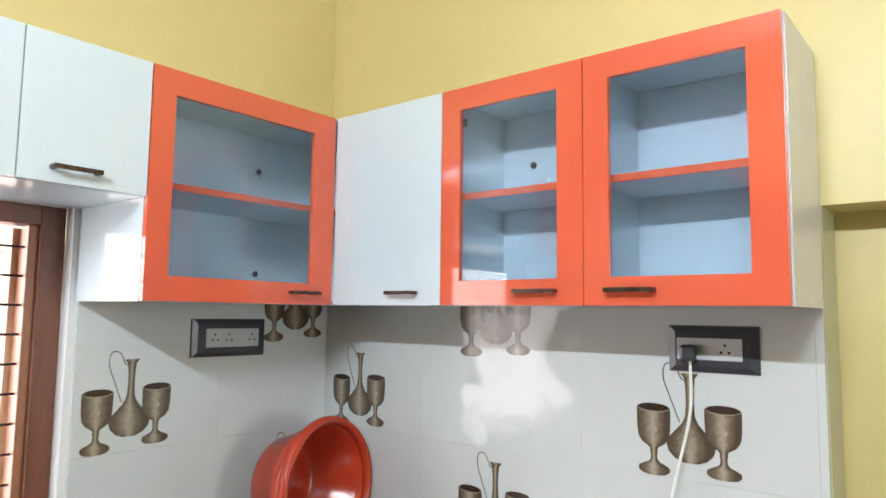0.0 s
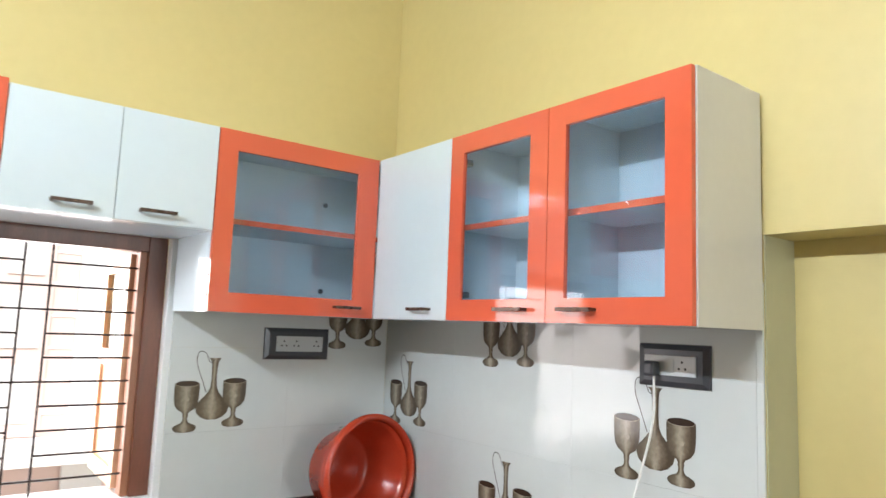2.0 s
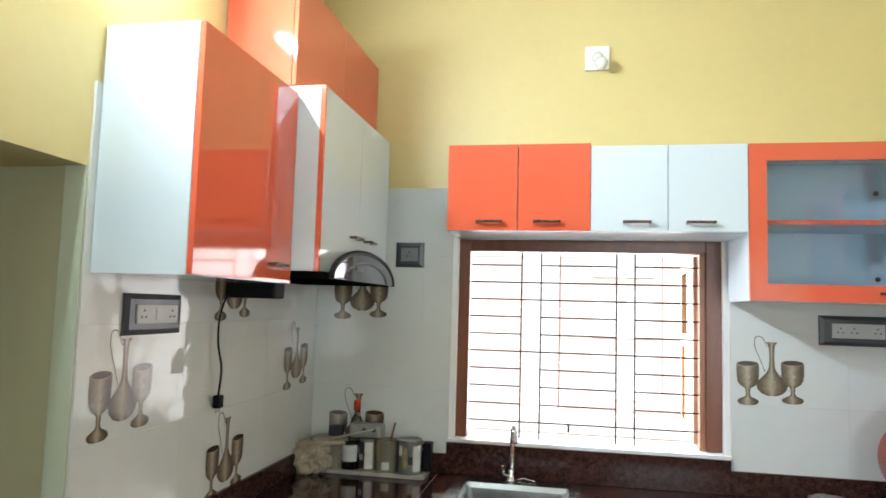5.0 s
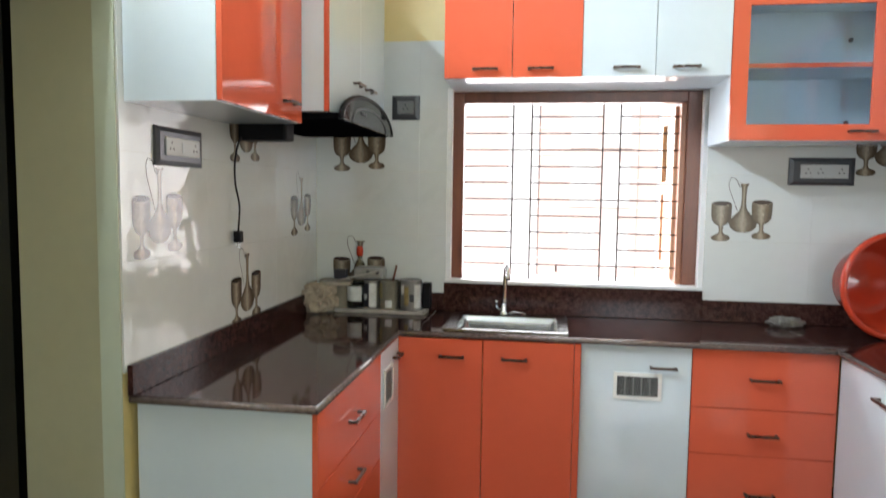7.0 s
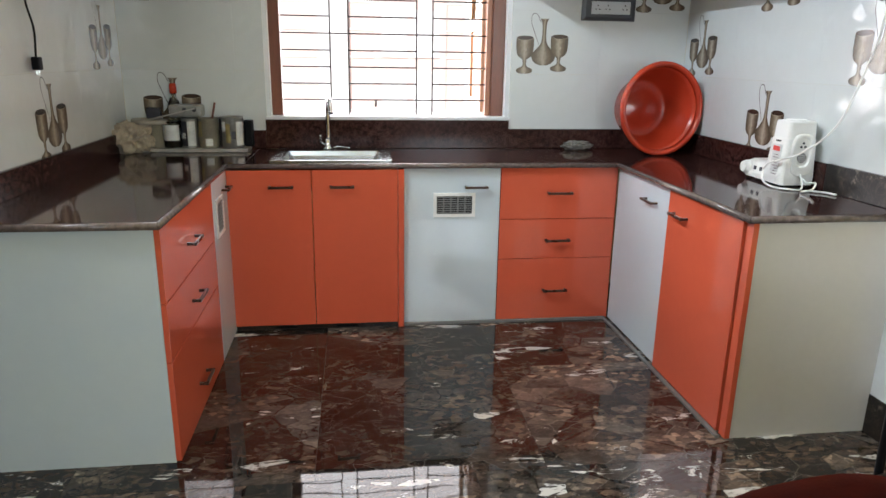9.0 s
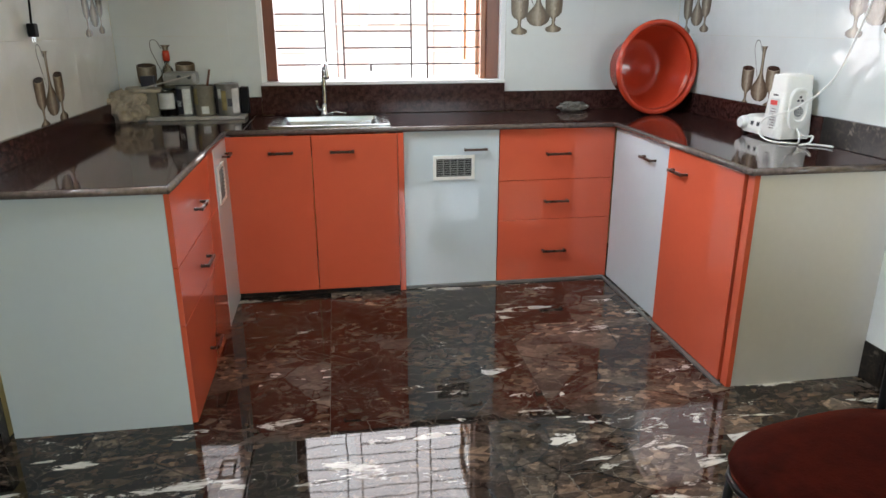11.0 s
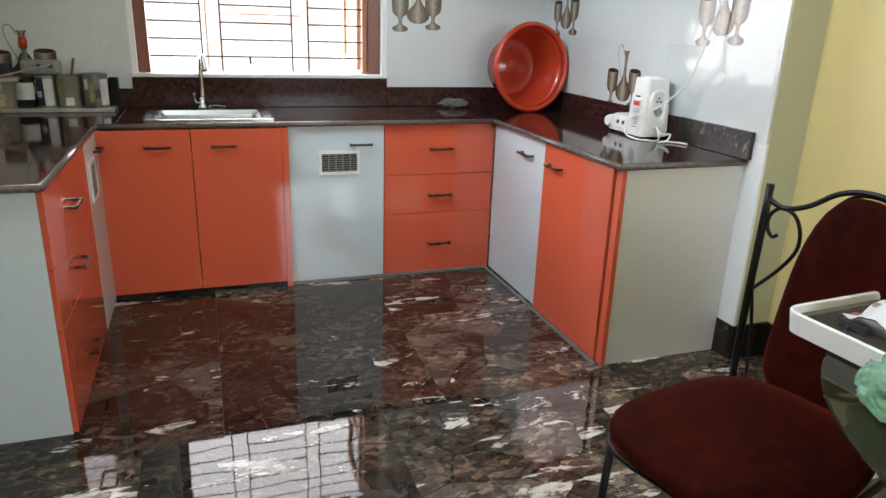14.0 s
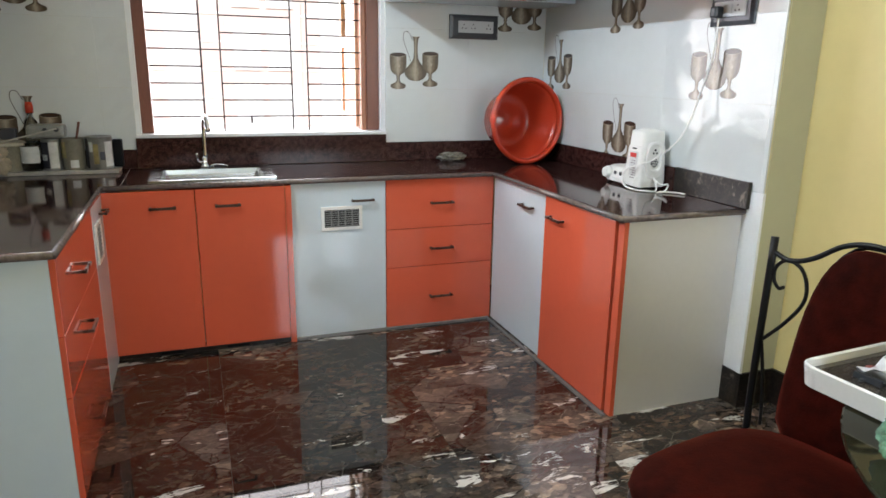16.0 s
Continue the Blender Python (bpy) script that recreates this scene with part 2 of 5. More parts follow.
def uneven_glaze(m, scale, tilt):
    """Gives a glaze small flat facets, each tipped a little its own way."""
    nt = m.node_tree
    tc = nt.nodes.new("ShaderNodeTexCoord")
    wob = nt.nodes.new("ShaderNodeTexNoise")
    wob.inputs["Scale"].default_value = scale * 0.8
    mixv = nt.nodes.new("ShaderNodeMix")
    mixv.data_type, mixv.blend_type = "RGBA", "LINEAR_LIGHT"
    mixv.inputs[0].default_value = 0.012
    vor = nt.nodes.new("ShaderNodeTexVoronoi")
    vor.inputs["Scale"].default_value = scale
    nt.links.new(tc.outputs["Object"], wob.inputs["Vector"])
    nt.links.new(tc.outputs["Object"], mixv.inputs[6])
    nt.links.new(wob.outputs["Color"], mixv.inputs[7])
    nt.links.new(mixv.outputs[2], vor.inputs["Vector"])
    cen = nt.nodes.new("ShaderNodeVectorMath")
    cen.operation, cen.inputs[1].default_value = "SUBTRACT", (0.5, 0.5, 0.5)
    nt.links.new(vor.outputs["Color"], cen.inputs[0])
    sc = nt.nodes.new("ShaderNodeVectorMath")
    sc.operation, sc.inputs[3].default_value = "SCALE", tilt
    nt.links.new(cen.outputs[0], sc.inputs[0])
    bs = nt.nodes["Principled BSDF"]
    old = bs.inputs["Normal"].links[0].from_socket
    ad = nt.nodes.new("ShaderNodeVectorMath")
    nt.links.new(old, ad.inputs[0])
    nt.links.new(sc.outputs[0], ad.inputs[1])
    nm = nt.nodes.new("ShaderNodeVectorMath")
    nm.operation = "NORMALIZE"
    nt.links.new(ad.outputs[0], nm.inputs[0])
    nt.links.new(nm.outputs[0], bs.inputs["Normal"])


uneven_glaze(TILE, 16.0, 0.05)
GROUT = mat("grout", (0.55, 0.56, 0.55), 0.8, var=0.1, scale=20)
DGROUT = mat("dark_floor_joint", (0.03, 0.026, 0.023), 0.6, var=0.2, scale=20)
CREAM = mat("cream_board", (0.62, 0.605, 0.59), 0.3, var=0.03, scale=2.5)
STRIPG = mat("grey_stone_strip", (0.16, 0.16, 0.155), 0.25, var=0.25, scale=14)
# light on the jamb's edge, given as a paler olive
PALEJ = mat("lit_jamb_paint", (0.50, 0.55, 0.43), 0.4, var=0.04, scale=2.0, bump=0.06, bscale=120)
WOOD = mat("brown_wood", (0.15, 0.048, 0.026), 0.3, var=0.35, scale=3.0, bump=0.15, bscale=30, stretch=(6, 6, 0.6))
# wall paint toned down to olive: the jambs' dim light is in the colour
JAMB = mat("shaded_jamb_paint", (0.43, 0.42, 0.28), 0.38, var=0.04, scale=1.6, bump=0.06, bscale=120)
WOODL = mat("orange_brown_wood", (0.32, 0.13, 0.065), 0.35, var=0.3, scale=3.0, bump=0.1, bscale=30, stretch=(6, 6, 0.6))
SHUTTER = mat("orange_wood", (0.62, 0.36, 0.22), 0.4, var=0.25, scale=3.0, bump=0.1, bscale=30, stretch=(6, 6, 0.6))
IRON = mat("dark_iron", (0.035, 0.022, 0.02), 0.45, 0.6, var=0.3, scale=20)
BRONZE = mat("bronze_handle", (0.085, 0.055, 0.042), 0.28, 0.7, var=0.2, scale=25)
CHROME = mat("chrome", (0.72, 0.73, 0.75), 0.10, 1.0, var=0.05, scale=12)
STEEL = mat("brushed_steel", (0.42, 0.435, 0.43), 0.22, 1.0, var=0.08, scale=14, bump=0.04, bscale=90)
BLACK = mat("black_gloss", (0.005, 0.005, 0.006), 0.6, var=0.2, scale=5, spec=0.0)
HOODG = mat("dark_hood_glass", (0.012, 0.012, 0.014), 0.06, var=0.2, scale=5, spec=0.35)
BLACKM = mat("black_plastic", (0.006, 0.006, 0.007), 0.5, var=0.2, scale=8, spec=0.12)
GREYP = mat("grey_plate", (0.055, 0.058, 0.066), 0.3, 0.3, var=0.08, scale=15)
SOCK = mat("pale_switch_plastic", (0.55, 0.57, 0.58), 0.35, var=0.04, scale=15)
WPLASTIC = mat("white_plastic", (0.80, 0.80, 0.77), 0.28, var=0.04, scale=8)
RED = mat("red_plastic", (0.45, 0.042, 0.016), 0.20, var=0.06, scale=5, bump=0.03, bscale=18)
VELVET = mat("red_velvet", (0.027, 0.0027, 0.0011), 0.9, var=0.8, scale=1.6, bump=0.25, bscale=160, spec=0.06)
vb = VELVET.node_tree.nodes["Principled BSDF"]
vb.inputs["Sheen Weight"].default_value, vb.inputs["Sheen Roughness"].default_value = 0.20, 0.35
vb.inputs["Sheen Tint"].default_value = (0.7, 0.09, 0.05, 1)
BLACKP = mat("black_paint_metal", (0.007, 0.007, 0.008), 0.4, 0.0, var=0.2, scale=20, spec=0.25)
TUBEM = emitter("tube_glow", TUBE_C, TUBE_E)
GLASS = glass_mat("tinted_glass", (0.62, 0.70, 0.76))
CLEARP = glass_mat("clear_plastic", (0.85, 0.9, 0.88), 0.12)
GREENB = glass_mat("green_bag_plastic", (0.74, 0.93, 0.82), 0.22)
gb = GREENB.node_tree.nodes["Principled BSDF"]
gb.inputs["IOR"].default_value, gb.inputs["Transmission Weight"].default_value = 1.25, 0.7
gb.inputs["Base Color"].default_value = (0.46, 0.76, 0.58, 1)
GREENG = glass_mat("green_bottle_glass", (0.02, 0.35, 0.12), 0.05)
GRANITE = granite("brown_granite")
SPLASHG = granite("brown_granite_strip", 0.16, 0.15)
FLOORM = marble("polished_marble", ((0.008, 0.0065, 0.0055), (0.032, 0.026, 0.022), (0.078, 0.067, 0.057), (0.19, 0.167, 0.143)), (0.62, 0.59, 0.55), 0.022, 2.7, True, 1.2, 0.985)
# FLOORM with raised tones, to brighten the slabs right of x 0.55
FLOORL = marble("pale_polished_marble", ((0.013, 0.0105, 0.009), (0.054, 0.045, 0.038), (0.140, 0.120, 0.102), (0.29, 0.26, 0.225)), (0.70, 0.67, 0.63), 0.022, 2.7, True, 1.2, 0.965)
SKIRTM = marble("marble_skirting", ((0.004, 0.0033, 0.0028), (0.011, 0.009, 0.0075), (0.024, 0.020, 0.016), (0.065, 0.053, 0.042)), (0.17, 0.145, 0.115), 0.30, 5.0, False, 1.2, 0.99)
PRINT = print_mat("bronze_print")
PRINTD = mat("print_dark", (0.045, 0.027, 0.020), 0.1, var=0.2, scale=40)
PRINTL = mat("print_pale", (0.40, 0.34, 0.26), 0.1, var=0.2, scale=40)
EXTW = mat("outside_pink_wall", (0.82, 0.64, 0.59), 0.8, var=0.04, scale=2, bump=0.1, bscale=50)
EXTB = mat("outside_white_band", (0.90, 0.88, 0.87), 0.8, var=0.04, scale=3)
EXTG = mat("outside_ground", (0.50, 0.47, 0.43), 0.9, var=0.15, scale=2, bump=0.2, bscale=20)
RAGM = mat("pale_cloth", (0.40, 0.34, 0.26), 0.9, var=0.3, scale=18, bump=0.5, bscale=60)
RAGG = mat("grey_cloth", (0.16, 0.15, 0.13), 0.9, var=0.4, scale=22, bump=0.5, bscale=70)
TIN = mat("paint_tin", (0.30, 0.30, 0.29), 0.32, 0.7, var=0.35, scale=12)
TINW = mat("tin_label_white", (0.60, 0.61, 0.60), 0.5, var=0.3, scale=16)
TINB = mat("tin_label_black", (0.02, 0.02, 0.03), 0.4, var=0.2, scale=16)
YPATCH = mat("dull_yellow_print", (0.30, 0.24, 0.10), 0.45, var=0.4, scale=30)
MUD = mat("stained_plastic", (0.22, 0.20, 0.15), 0.5, var=0.35, scale=10)
PAPER = mat("paper_bag_print", (0.66, 0.67, 0.69), 0.7, var=0.1, scale=20, bump=0.2, bscale=30)
REDPRINT = mat("red_print", (0.55, 0.16, 0.12), 0.7, var=0.1, scale=20)
GREYPRINT = mat("grey_print", (0.24, 0.21, 0.21), 0.7, var=0.1, scale=20)
REDLAB = mat("red_label", (0.65, 0.04, 0.03), 0.4, var=0.05, scale=20)
BULBM = mat("opal_bulb", (0.85, 0.85, 0.83), 0.25, var=0.02, scale=10)
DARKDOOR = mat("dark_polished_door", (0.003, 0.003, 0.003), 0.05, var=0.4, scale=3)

# ---- building helpers ----


def base_of(ob):
    p = Vector((0, 0, 0))
    while ob:
        p += ob.location
        ob = ob.parent
    return p


def solid(bm):
    bmesh.ops.recalc_face_normals(bm, faces=bm.faces)


def mesh_of(name, bm, material, smooth=False):
    me = bpy.data.meshes.new(name)
    bm.to_mesh(me)
    bm.free()
    for m in (material if isinstance(material, (list, tuple)) else [material]):
        me.materials.append(m)
    if smooth:
        me.shade_smooth()
    return me


def part(name, bm, material, parent, label="", smooth=False):
    """Links a bmesh, given in world metres, as one mesh object under a thing or part."""
    bm.transform(Matrix.Translation(-base_of(parent)))
    ob = new(name, mesh_of(name, bm, material, smooth))
    ob.parent = parent
    if label:
        ob["label"] = label
    return ob


def thing(name, at, label, category, group=""):
    ob = new(name)
    ob.location = at
    ob.empty_display_size = 0.05
    return tagged(ob, label, category, group)


def single(name, bm, material, at, label, category, group="", kind="", smooth=False):
    """A thing that is one mesh, given in world metres, with its origin at its base."""
    bm.transform(Matrix.Translation(-Vector(at)))
    ob = new(name, mesh_of(name, bm, material, smooth))
    ob.location = at
    return tagged(ob, label, category, group, kind)


def box(bm, x0, x1, y0, y1, z0, z1, bevel=0.0, m=None):
    vs = [bm.verts.new((x, y, z)) for x in (x0, x1) for y in (y0, y1) for z in (z0, z1)]
    fs = [bm.faces.new([vs[i] for i in q]) for q in ((0, 1, 3, 2), (4, 6, 7, 5), (0, 4, 5, 1), (2, 3, 7, 6), (0, 2, 6, 4), (1, 5, 7, 3))]
    if bevel:
        es = list({e for f in fs for e in f.edges})
        r = bmesh.ops.bevel(bm, geom=es, offset=bevel, segments=2, affect="EDGES", profile=0.6)
        vs = list({v for f in r["faces"] for v in f.verts} | {v for v in vs if v.is_valid})
    if m is not None:
        bmesh.ops.transform(bm, matrix=m, verts=vs)
    return vs


def boxes(*rows, bevel=0.0, m=None):
    bm = bmesh.new()
    for r in rows:
        box(bm, *r, bevel=bevel)
    if m is not None:
        bm.transform(m)
    solid(bm)
    return bm


def tube(bm, pts, r, seg=8, closed=False):
    """A round rod along points."""
    pts = [Vector(p) for p in pts]
    rings, up = [], None
    n = len(pts)
    for i, p in enumerate(pts):
        if closed:
            d = pts[(i + 1) % n] - pts[i - 1]
        else:
            d = pts[min(i + 1, n - 1)] - pts[max(i - 1, 0)]
        d.normalize()
        if up is None:
            up = Vector((0, 0, 1)) if abs(d.z) < 0.9 else Vector((1, 0, 0))
        side = d.cross(up).normalized()
        up = side.cross(d).normalized()
        rr = r(i / max(1, n - 1)) if callable(r) else r
        rings.append([bm.verts.new(p + side * rr * math.cos(a) + up * rr * math.sin(a)) for a in (2 * math.pi * k / seg for k in range(seg))])
    pairs = list(zip(rings, rings[1:])) + ([(rings[-1], rings[0])] if closed else [])
    for a, b in pairs:
        for k in range(seg):
            bm.faces.new((a[k], a[(k + 1) % seg], b[(k + 1) % seg], b[k]))
    if not closed:
        bm.faces.new(rings[0][::-1])
        bm.faces.new(rings[-1])


def lathe(bm, prof, seg=32, m=None, cap=True):
    """Turns (radius, height) pairs about z."""
    rings = []
    for r, z in prof:
        rings.append([bm.verts.new((r * math.cos(2 * math.pi * k / seg), r * math.sin(2 * math.pi * k / seg), z)) for k in range(seg)])
    for a, b in zip(rings, rings[1:]):
        for k in range(seg):
            bm.faces.new((a[k], a[(k + 1) % seg], b[(k + 1) % seg], b[k]))
    if cap:
        bm.faces.new(rings[0][::-1])
        bm.faces.new(rings[-1])
    if m is not None:
        bmesh.ops.transform(bm, matrix=m, verts=[v for ring in rings for v in ring])


def rods(*rows, r=0.004, seg=8):
    bm = bmesh.new()
    for pts in rows:
        tube(bm, pts, r, seg)
    solid(bm)
    return bm


def smooth_path(pts, n=8):
    """Catmull-Rom points through pts."""
    pts = [Vector(p) for p in pts]
    ext = [2 * pts[0] - pts[1]] + pts + [2 * pts[-1] - pts[-2]]
    out = []
    for i in range(1, len(ext) - 2):
        a, b, c, d = ext[i - 1:i + 3]
        for k in range(n):
            t = k / n
            out.append(0.5 * (2 * b + (c - a) * t + (2 * a - 5 * b + 4 * c - d) * t * t + (3 * b - a - 3 * c + d) * t ** 3))
    out.append(pts[-1])
    return out


# fronts: local u runs along the wall, v into the cabinet, z up
def on_back(y):
    return Matrix(((1, 0, 0, 0), (0, 1, 0, y), (0, 0, 1, 0), (0, 0, 0, 1)))


def on_right(x):
    return Matrix(((0, 1, 0, x), (1, 0, 0, 0), (0, 0, 1, 0), (0, 0, 0, 1)))


def on_left(x):
    return Matrix(((0, -1, 0, x), (1, 0, 0, 0), (0, 0, 1, 0), (0, 0, 0, 1)))

# ---- structure ----
def structure(name, bm, material, label, category):
    return tagged(new(name, mesh_of(name, bm, material)), label, category, kind="structure")


WX0, WX1, WZ0, WZ1 = -0.262, 1.108, 1.020, 2.075     # window opening
T = 0.008                                            # tile thickness
floor = structure("floor", boxes((-2.6, 2.75, -4.2, 2.6, -0.12, -0.004)), DGROUT, "dark polished marble floor laid in large slabs", "floor")
wall_back = structure("wall_back", boxes(
    (XL - 0.36, WX0, YB + T, YB + 0.23, 0, ZC), (WX1, XR + 0.5, YB + T, YB + 0.23, 0, ZC),
    (WX0, WX1, YB + T, YB + 0.23, 0, WZ0 - 0.004), (WX0, WX1, YB + T, YB + 0.23, WZ1 + 0.004, ZC)), YELLOW,
    "yellow painted wall above glazed white tiles, with a window", "wall")
wall_right = structure("wall_right", boxes(
    (XR + T, XR + 0.5, YER, YB + T - 0.002, 0, ZC), (XR + T, XR + 0.5, -4.2, YER, 2.035, ZC),
    (XR + 0.185, XR + 0.5, -4.2, YER, 0, 2.035)), YELLOW, "yellow painted wall, tiled by the worktop, with a shallow recess", "wall")
wall_left = structure("wall_left", boxes(
    (XL - 0.345, XL - T, YEL, YB + T - 0.002, 0, ZC), (XL - 0.345, XL - T, -1.0, YEL, 2.078, ZC),
    (XL - 0.345, XL - T, -4.2, -1.0, 0, ZC)), YELLOW, "yellow painted wall with a doorway, tiled by the worktop", "wall")
# unseen wall behind the viewpoint; its opening only holds the fill lamp
wall_rear = structure("wall_rear", boxes((XL - 0.345, HW0, -4.4, -4.2, 0, ZC), (HW1, XR + 0.5, -4.4, -4.2, 0, ZC), (HW0, HW1, -4.4, -4.2, 2.4, ZC), (HW0, HW1, -4.4, -4.2, 0, 0.85)), YELLOW, "plain yellow painted wall, unseen, with an opening added for the fill lamp", "wall")
wall_side_room = structure("wall_side_room", boxes((-2.6, -2.5, -1.3, 1.2, 0, ZC), (-2.5, XL - 0.345, 1.1, 1.2, 0, ZC), (-2.5, XL - 0.345, -1.3, -1.2, 0, ZC)),
                           YELLOW, "yellow walls of the dark side room", "wall")
ceiling = structure("ceiling", boxes((-2.6, XR + 0.5, -4.4, YB + 0.23, ZC, ZC + 0.12)), CEILM, "plain pale ceiling", "ceiling")

# bronze vessels printed on every other wall tile
def outline(bm, uvl, half, cx):
    """A vessel from (half width, height) pairs, flat, facing -y."""
    rows = []
    for w, z in half:
        rows.append([bm.verts.new((cx + w * k, 0.0, z)) for k in (-1.0, -0.5, 0.0, 0.5, 1.0)])
    for a, b in zip(rows, rows[1:]):
        for k in range(4):
            f = bm.faces.new((a[k], a[k + 1], b[k + 1], b[k]))
            for lp, kk in zip(f.loops, (k, k + 1, k + 1, k)):
                lp[uvl].uv = (kk / 4, lp.vert.co.z)


def motif_mesh():
    bm = bmesh.new()
    uvl = bm.loops.layers.uv.new("UVMap")
    cup = ((0.014, -0.001), (0.034, 0.002), (0.045, 0.009), (0.048, 0.017), (0.044, 0.025), (0.030, 0.032), (0.017, 0.037), (0.011, 0.044), (0.009, 0.056), (0.012, 0.067), (0.010, 0.072), (0.015, 0.080), (0.034, 0.091),
           (0.046, 0.108), (0.050, 0.135), (0.051, 0.178), (0.050, 0.196))
    outline(bm, uvl, [(w, z - 0.170) for w, z in cup], -0.100)
    outline(bm, uvl, [(w, z * 0.98 - 0.157) for w, z in cup], 0.099)
    for v in bm.verts:
        v.co.y = -0.0003
    outline(bm, uvl, [(w, z - 0.118) for w, z in ((0.020, -0.006), (0.046, 0.004), (0.064, 0.022), (0.070, 0.042), (0.064, 0.062), (0.044, 0.082), (0.024, 0.104), (0.014, 0.125), (0.011, 0.165),
                                                  (0.012, 0.205), (0.015, 0.232), (0.026, 0.247))], 0.008)
    for cx, z, w in ((-0.100, 0.025, 0.047), (0.099, 0.034, 0.047)):
        ring = [bm.verts.new((cx + w * math.cos(a), -0.0006, z + 0.0115 * math.sin(a))) for a in (2 * math.pi * k / 16 for k in range(16))]
        f = bm.faces.new(ring)
        f.material_index = 1
        # pale line of the printed lip, and the small bright mark on the cup
        lip = [(cx + (w + 0.001) * math.cos(a), z + 0.0122 * math.sin(a)) for a in (math.pi * (1 + k / 10) for k in range(11))]
        for (xa, za), (xb, zb) in zip(lip, lip[1:]):
            f = bm.faces.new([bm.verts.new(v) for v in ((xa, -0.0009, za - 0.0016), (xb, -0.0009, zb - 0.0016), (xb, -0.0009, zb), (xa, -0.0009, za))])
            f.material_index = 2
        mark = [bm.verts.new((cx + 0.004 + 0.008 * math.cos(a), -0.0006, z - 0.064 + 0.008 * math.sin(a))) for a in (math.pi / 4 + 2 * math.pi * k / 8 for k in range(8))]
        f = bm.faces.new(mark)
        f.material_index = 2
    pts = smooth_path([(0.012, 0, 0.126), (-0.012, 0, 0.110), (-0.034, 0, 0.150), (-0.062, 0, 0.152), (-0.068, 0, 0.112), (-0.050, 0, 0.06), (-0.022, 0, -0.012)], 5)
    for p, q in zip(pts, pts[1:]):
        d = (q - p).normalized() * 0.0016
        s = Vector((-d.z, 0, d.x))
        f = bm.faces.new([bm.verts.new(v) for v in (p - s, q - s, q + s, p + s)])
        f.material_index = 1
    for f in bm.faces:
        if f.normal.y > 0:
            f.normal_flip()
    for v in bm.verts:
        v.co.y -= 0.0008
    return mesh_of("motif", bm, [PRINT, PRINTD, PRINTL])


MOTIF = motif_mesh()
TILES = {}


def tile_wall(wall, name, m, u0, u1, zs, centre, w, flip, holes=()):
    """Glazed tiles, each its own piece, on a wall; u along the wall. centre: a motif of the row 1.276 to 1.621."""
    k0 = math.floor((u0 - centre) / w) - 1
    for row, (za, zb) in enumerate(zip(zs, zs[1:])):
        for k in range(k0, k0 + 12):
            a, b = centre + (k - 0.5) * w, centre + (k + 0.5) * w
            spans = [(max(a, u0), min(b, u1), za, zb)]
            for h0, h1, g0, g1 in holes:
                out = []
                for s0, s1, t0, t1 in spans:
                    if s1 <= h0 or s0 >= h1 or t1 <= g0 or t0 >= g1:
                        out.append((s0, s1, t0, t1))
                        continue
                    if s0 < h0:
                        out.append((s0, h0, t0, t1))
                    if s1 > h1:
                        out.append((h1, s1, t0, t1))
                    if t0 < g0:
                        out.append((max(s0, h0), min(s1, h1), t0, g0))
                    if t1 > g1:
                        out.append((max(s0, h0), min(s1, h1), g1, t1))
                spans = out
            first = True
            for s0, s1, t0, t1 in spans:
                if s1 - s0 < 0.01 or t1 - t0 < 0.01:
                    continue
                key = (round(s1 - s0, 3), round(t1 - t0, 3))
                if key not in TILES:
                    bm = bmesh.new()
                    box(bm, -key[0] / 2 + 0.0002, key[0] / 2 - 0.0002, 0, T, -key[1] / 2 + 0.0002, key[1] / 2 - 0.0002, bevel=0.0005)
                    solid(bm)
                    TILES[key] = mesh_of("tile", bm, TILE)
                ob = new("tile", TILES[key])
                ob.parent = wall
                mm = m @ Matrix.Translation(((s0 + s1) / 2, 0, (t0 + t1) / 2))
                ob.matrix_local = mm
                if (k + row) % 2 == flip and first and s0 <= (a + b) / 2 - 0.1 and (a + b) / 2 + 0.1 <= s1 and t0 <= (za + zb) / 2 - 0.1 and (za + zb) / 2 + 0.1 <= t1:
                    mo = new("motif", MOTIF)
                    mo.parent = ob
                    mo.location = ((a + b) / 2 - (s0 + s1) / 2, 0, (za + zb) / 2 - (t0 + t1) / 2)
                    mo["label"] = "printed bronze jug between two goblets"
                    first = False


ZS = (0.931, 1.276, 1.621, 1.966, 2.330)



tile_wall(wall_back, "back", Matrix.Translation((0, YB, 0)), XL, XR, ZS, 1.285, 0.68, 1, holes=[(WX0, WX1, WZ0, WZ1)])
tile_wall(wall_right, "right", Matrix.Translation((XR, 0, 0)) @ pose(0, 0, 0, 0, 0, -90), -YB + 0.001, -YER, ZS[:3] + (1.90,), -0.755, 0.672, 1)
tile_wall(wall_left, "left", Matrix.Translation((XL, 0, 0)) @ pose(0, 0, 0, 0, 0, 90), YEL + 0.005, YB - 0.001, ZS, 0.700, 0.675, 1)

# white edge of the tiled wall below the worktop, beside the cabinet
structure("trim", boxes((XR - 0.002, XR + T + 0.002, YER - 0.006, YER + 0.1, 0.0, 0.93)), PLASTER, "white plastered strip at the wall's end", "trim")
structure("trim", boxes((WX0, WX0 + 0.026, YB + T, YB + 0.06, WZ0, WZ1), (WX1 - 0.026, WX1, YB + T, YB + 0.06, WZ0, WZ1), (WX0 + 0.026, WX1 - 0.026, YB + T, YB + 0.06, WZ1 - 0.012, WZ1),
                        (WX0, WX1, YB - 0.012, YB + 0.3, WZ0 - 0.004, WZ0 + 0.012)), PLASTER, "white plastered reveal and sill of the window", "trim")
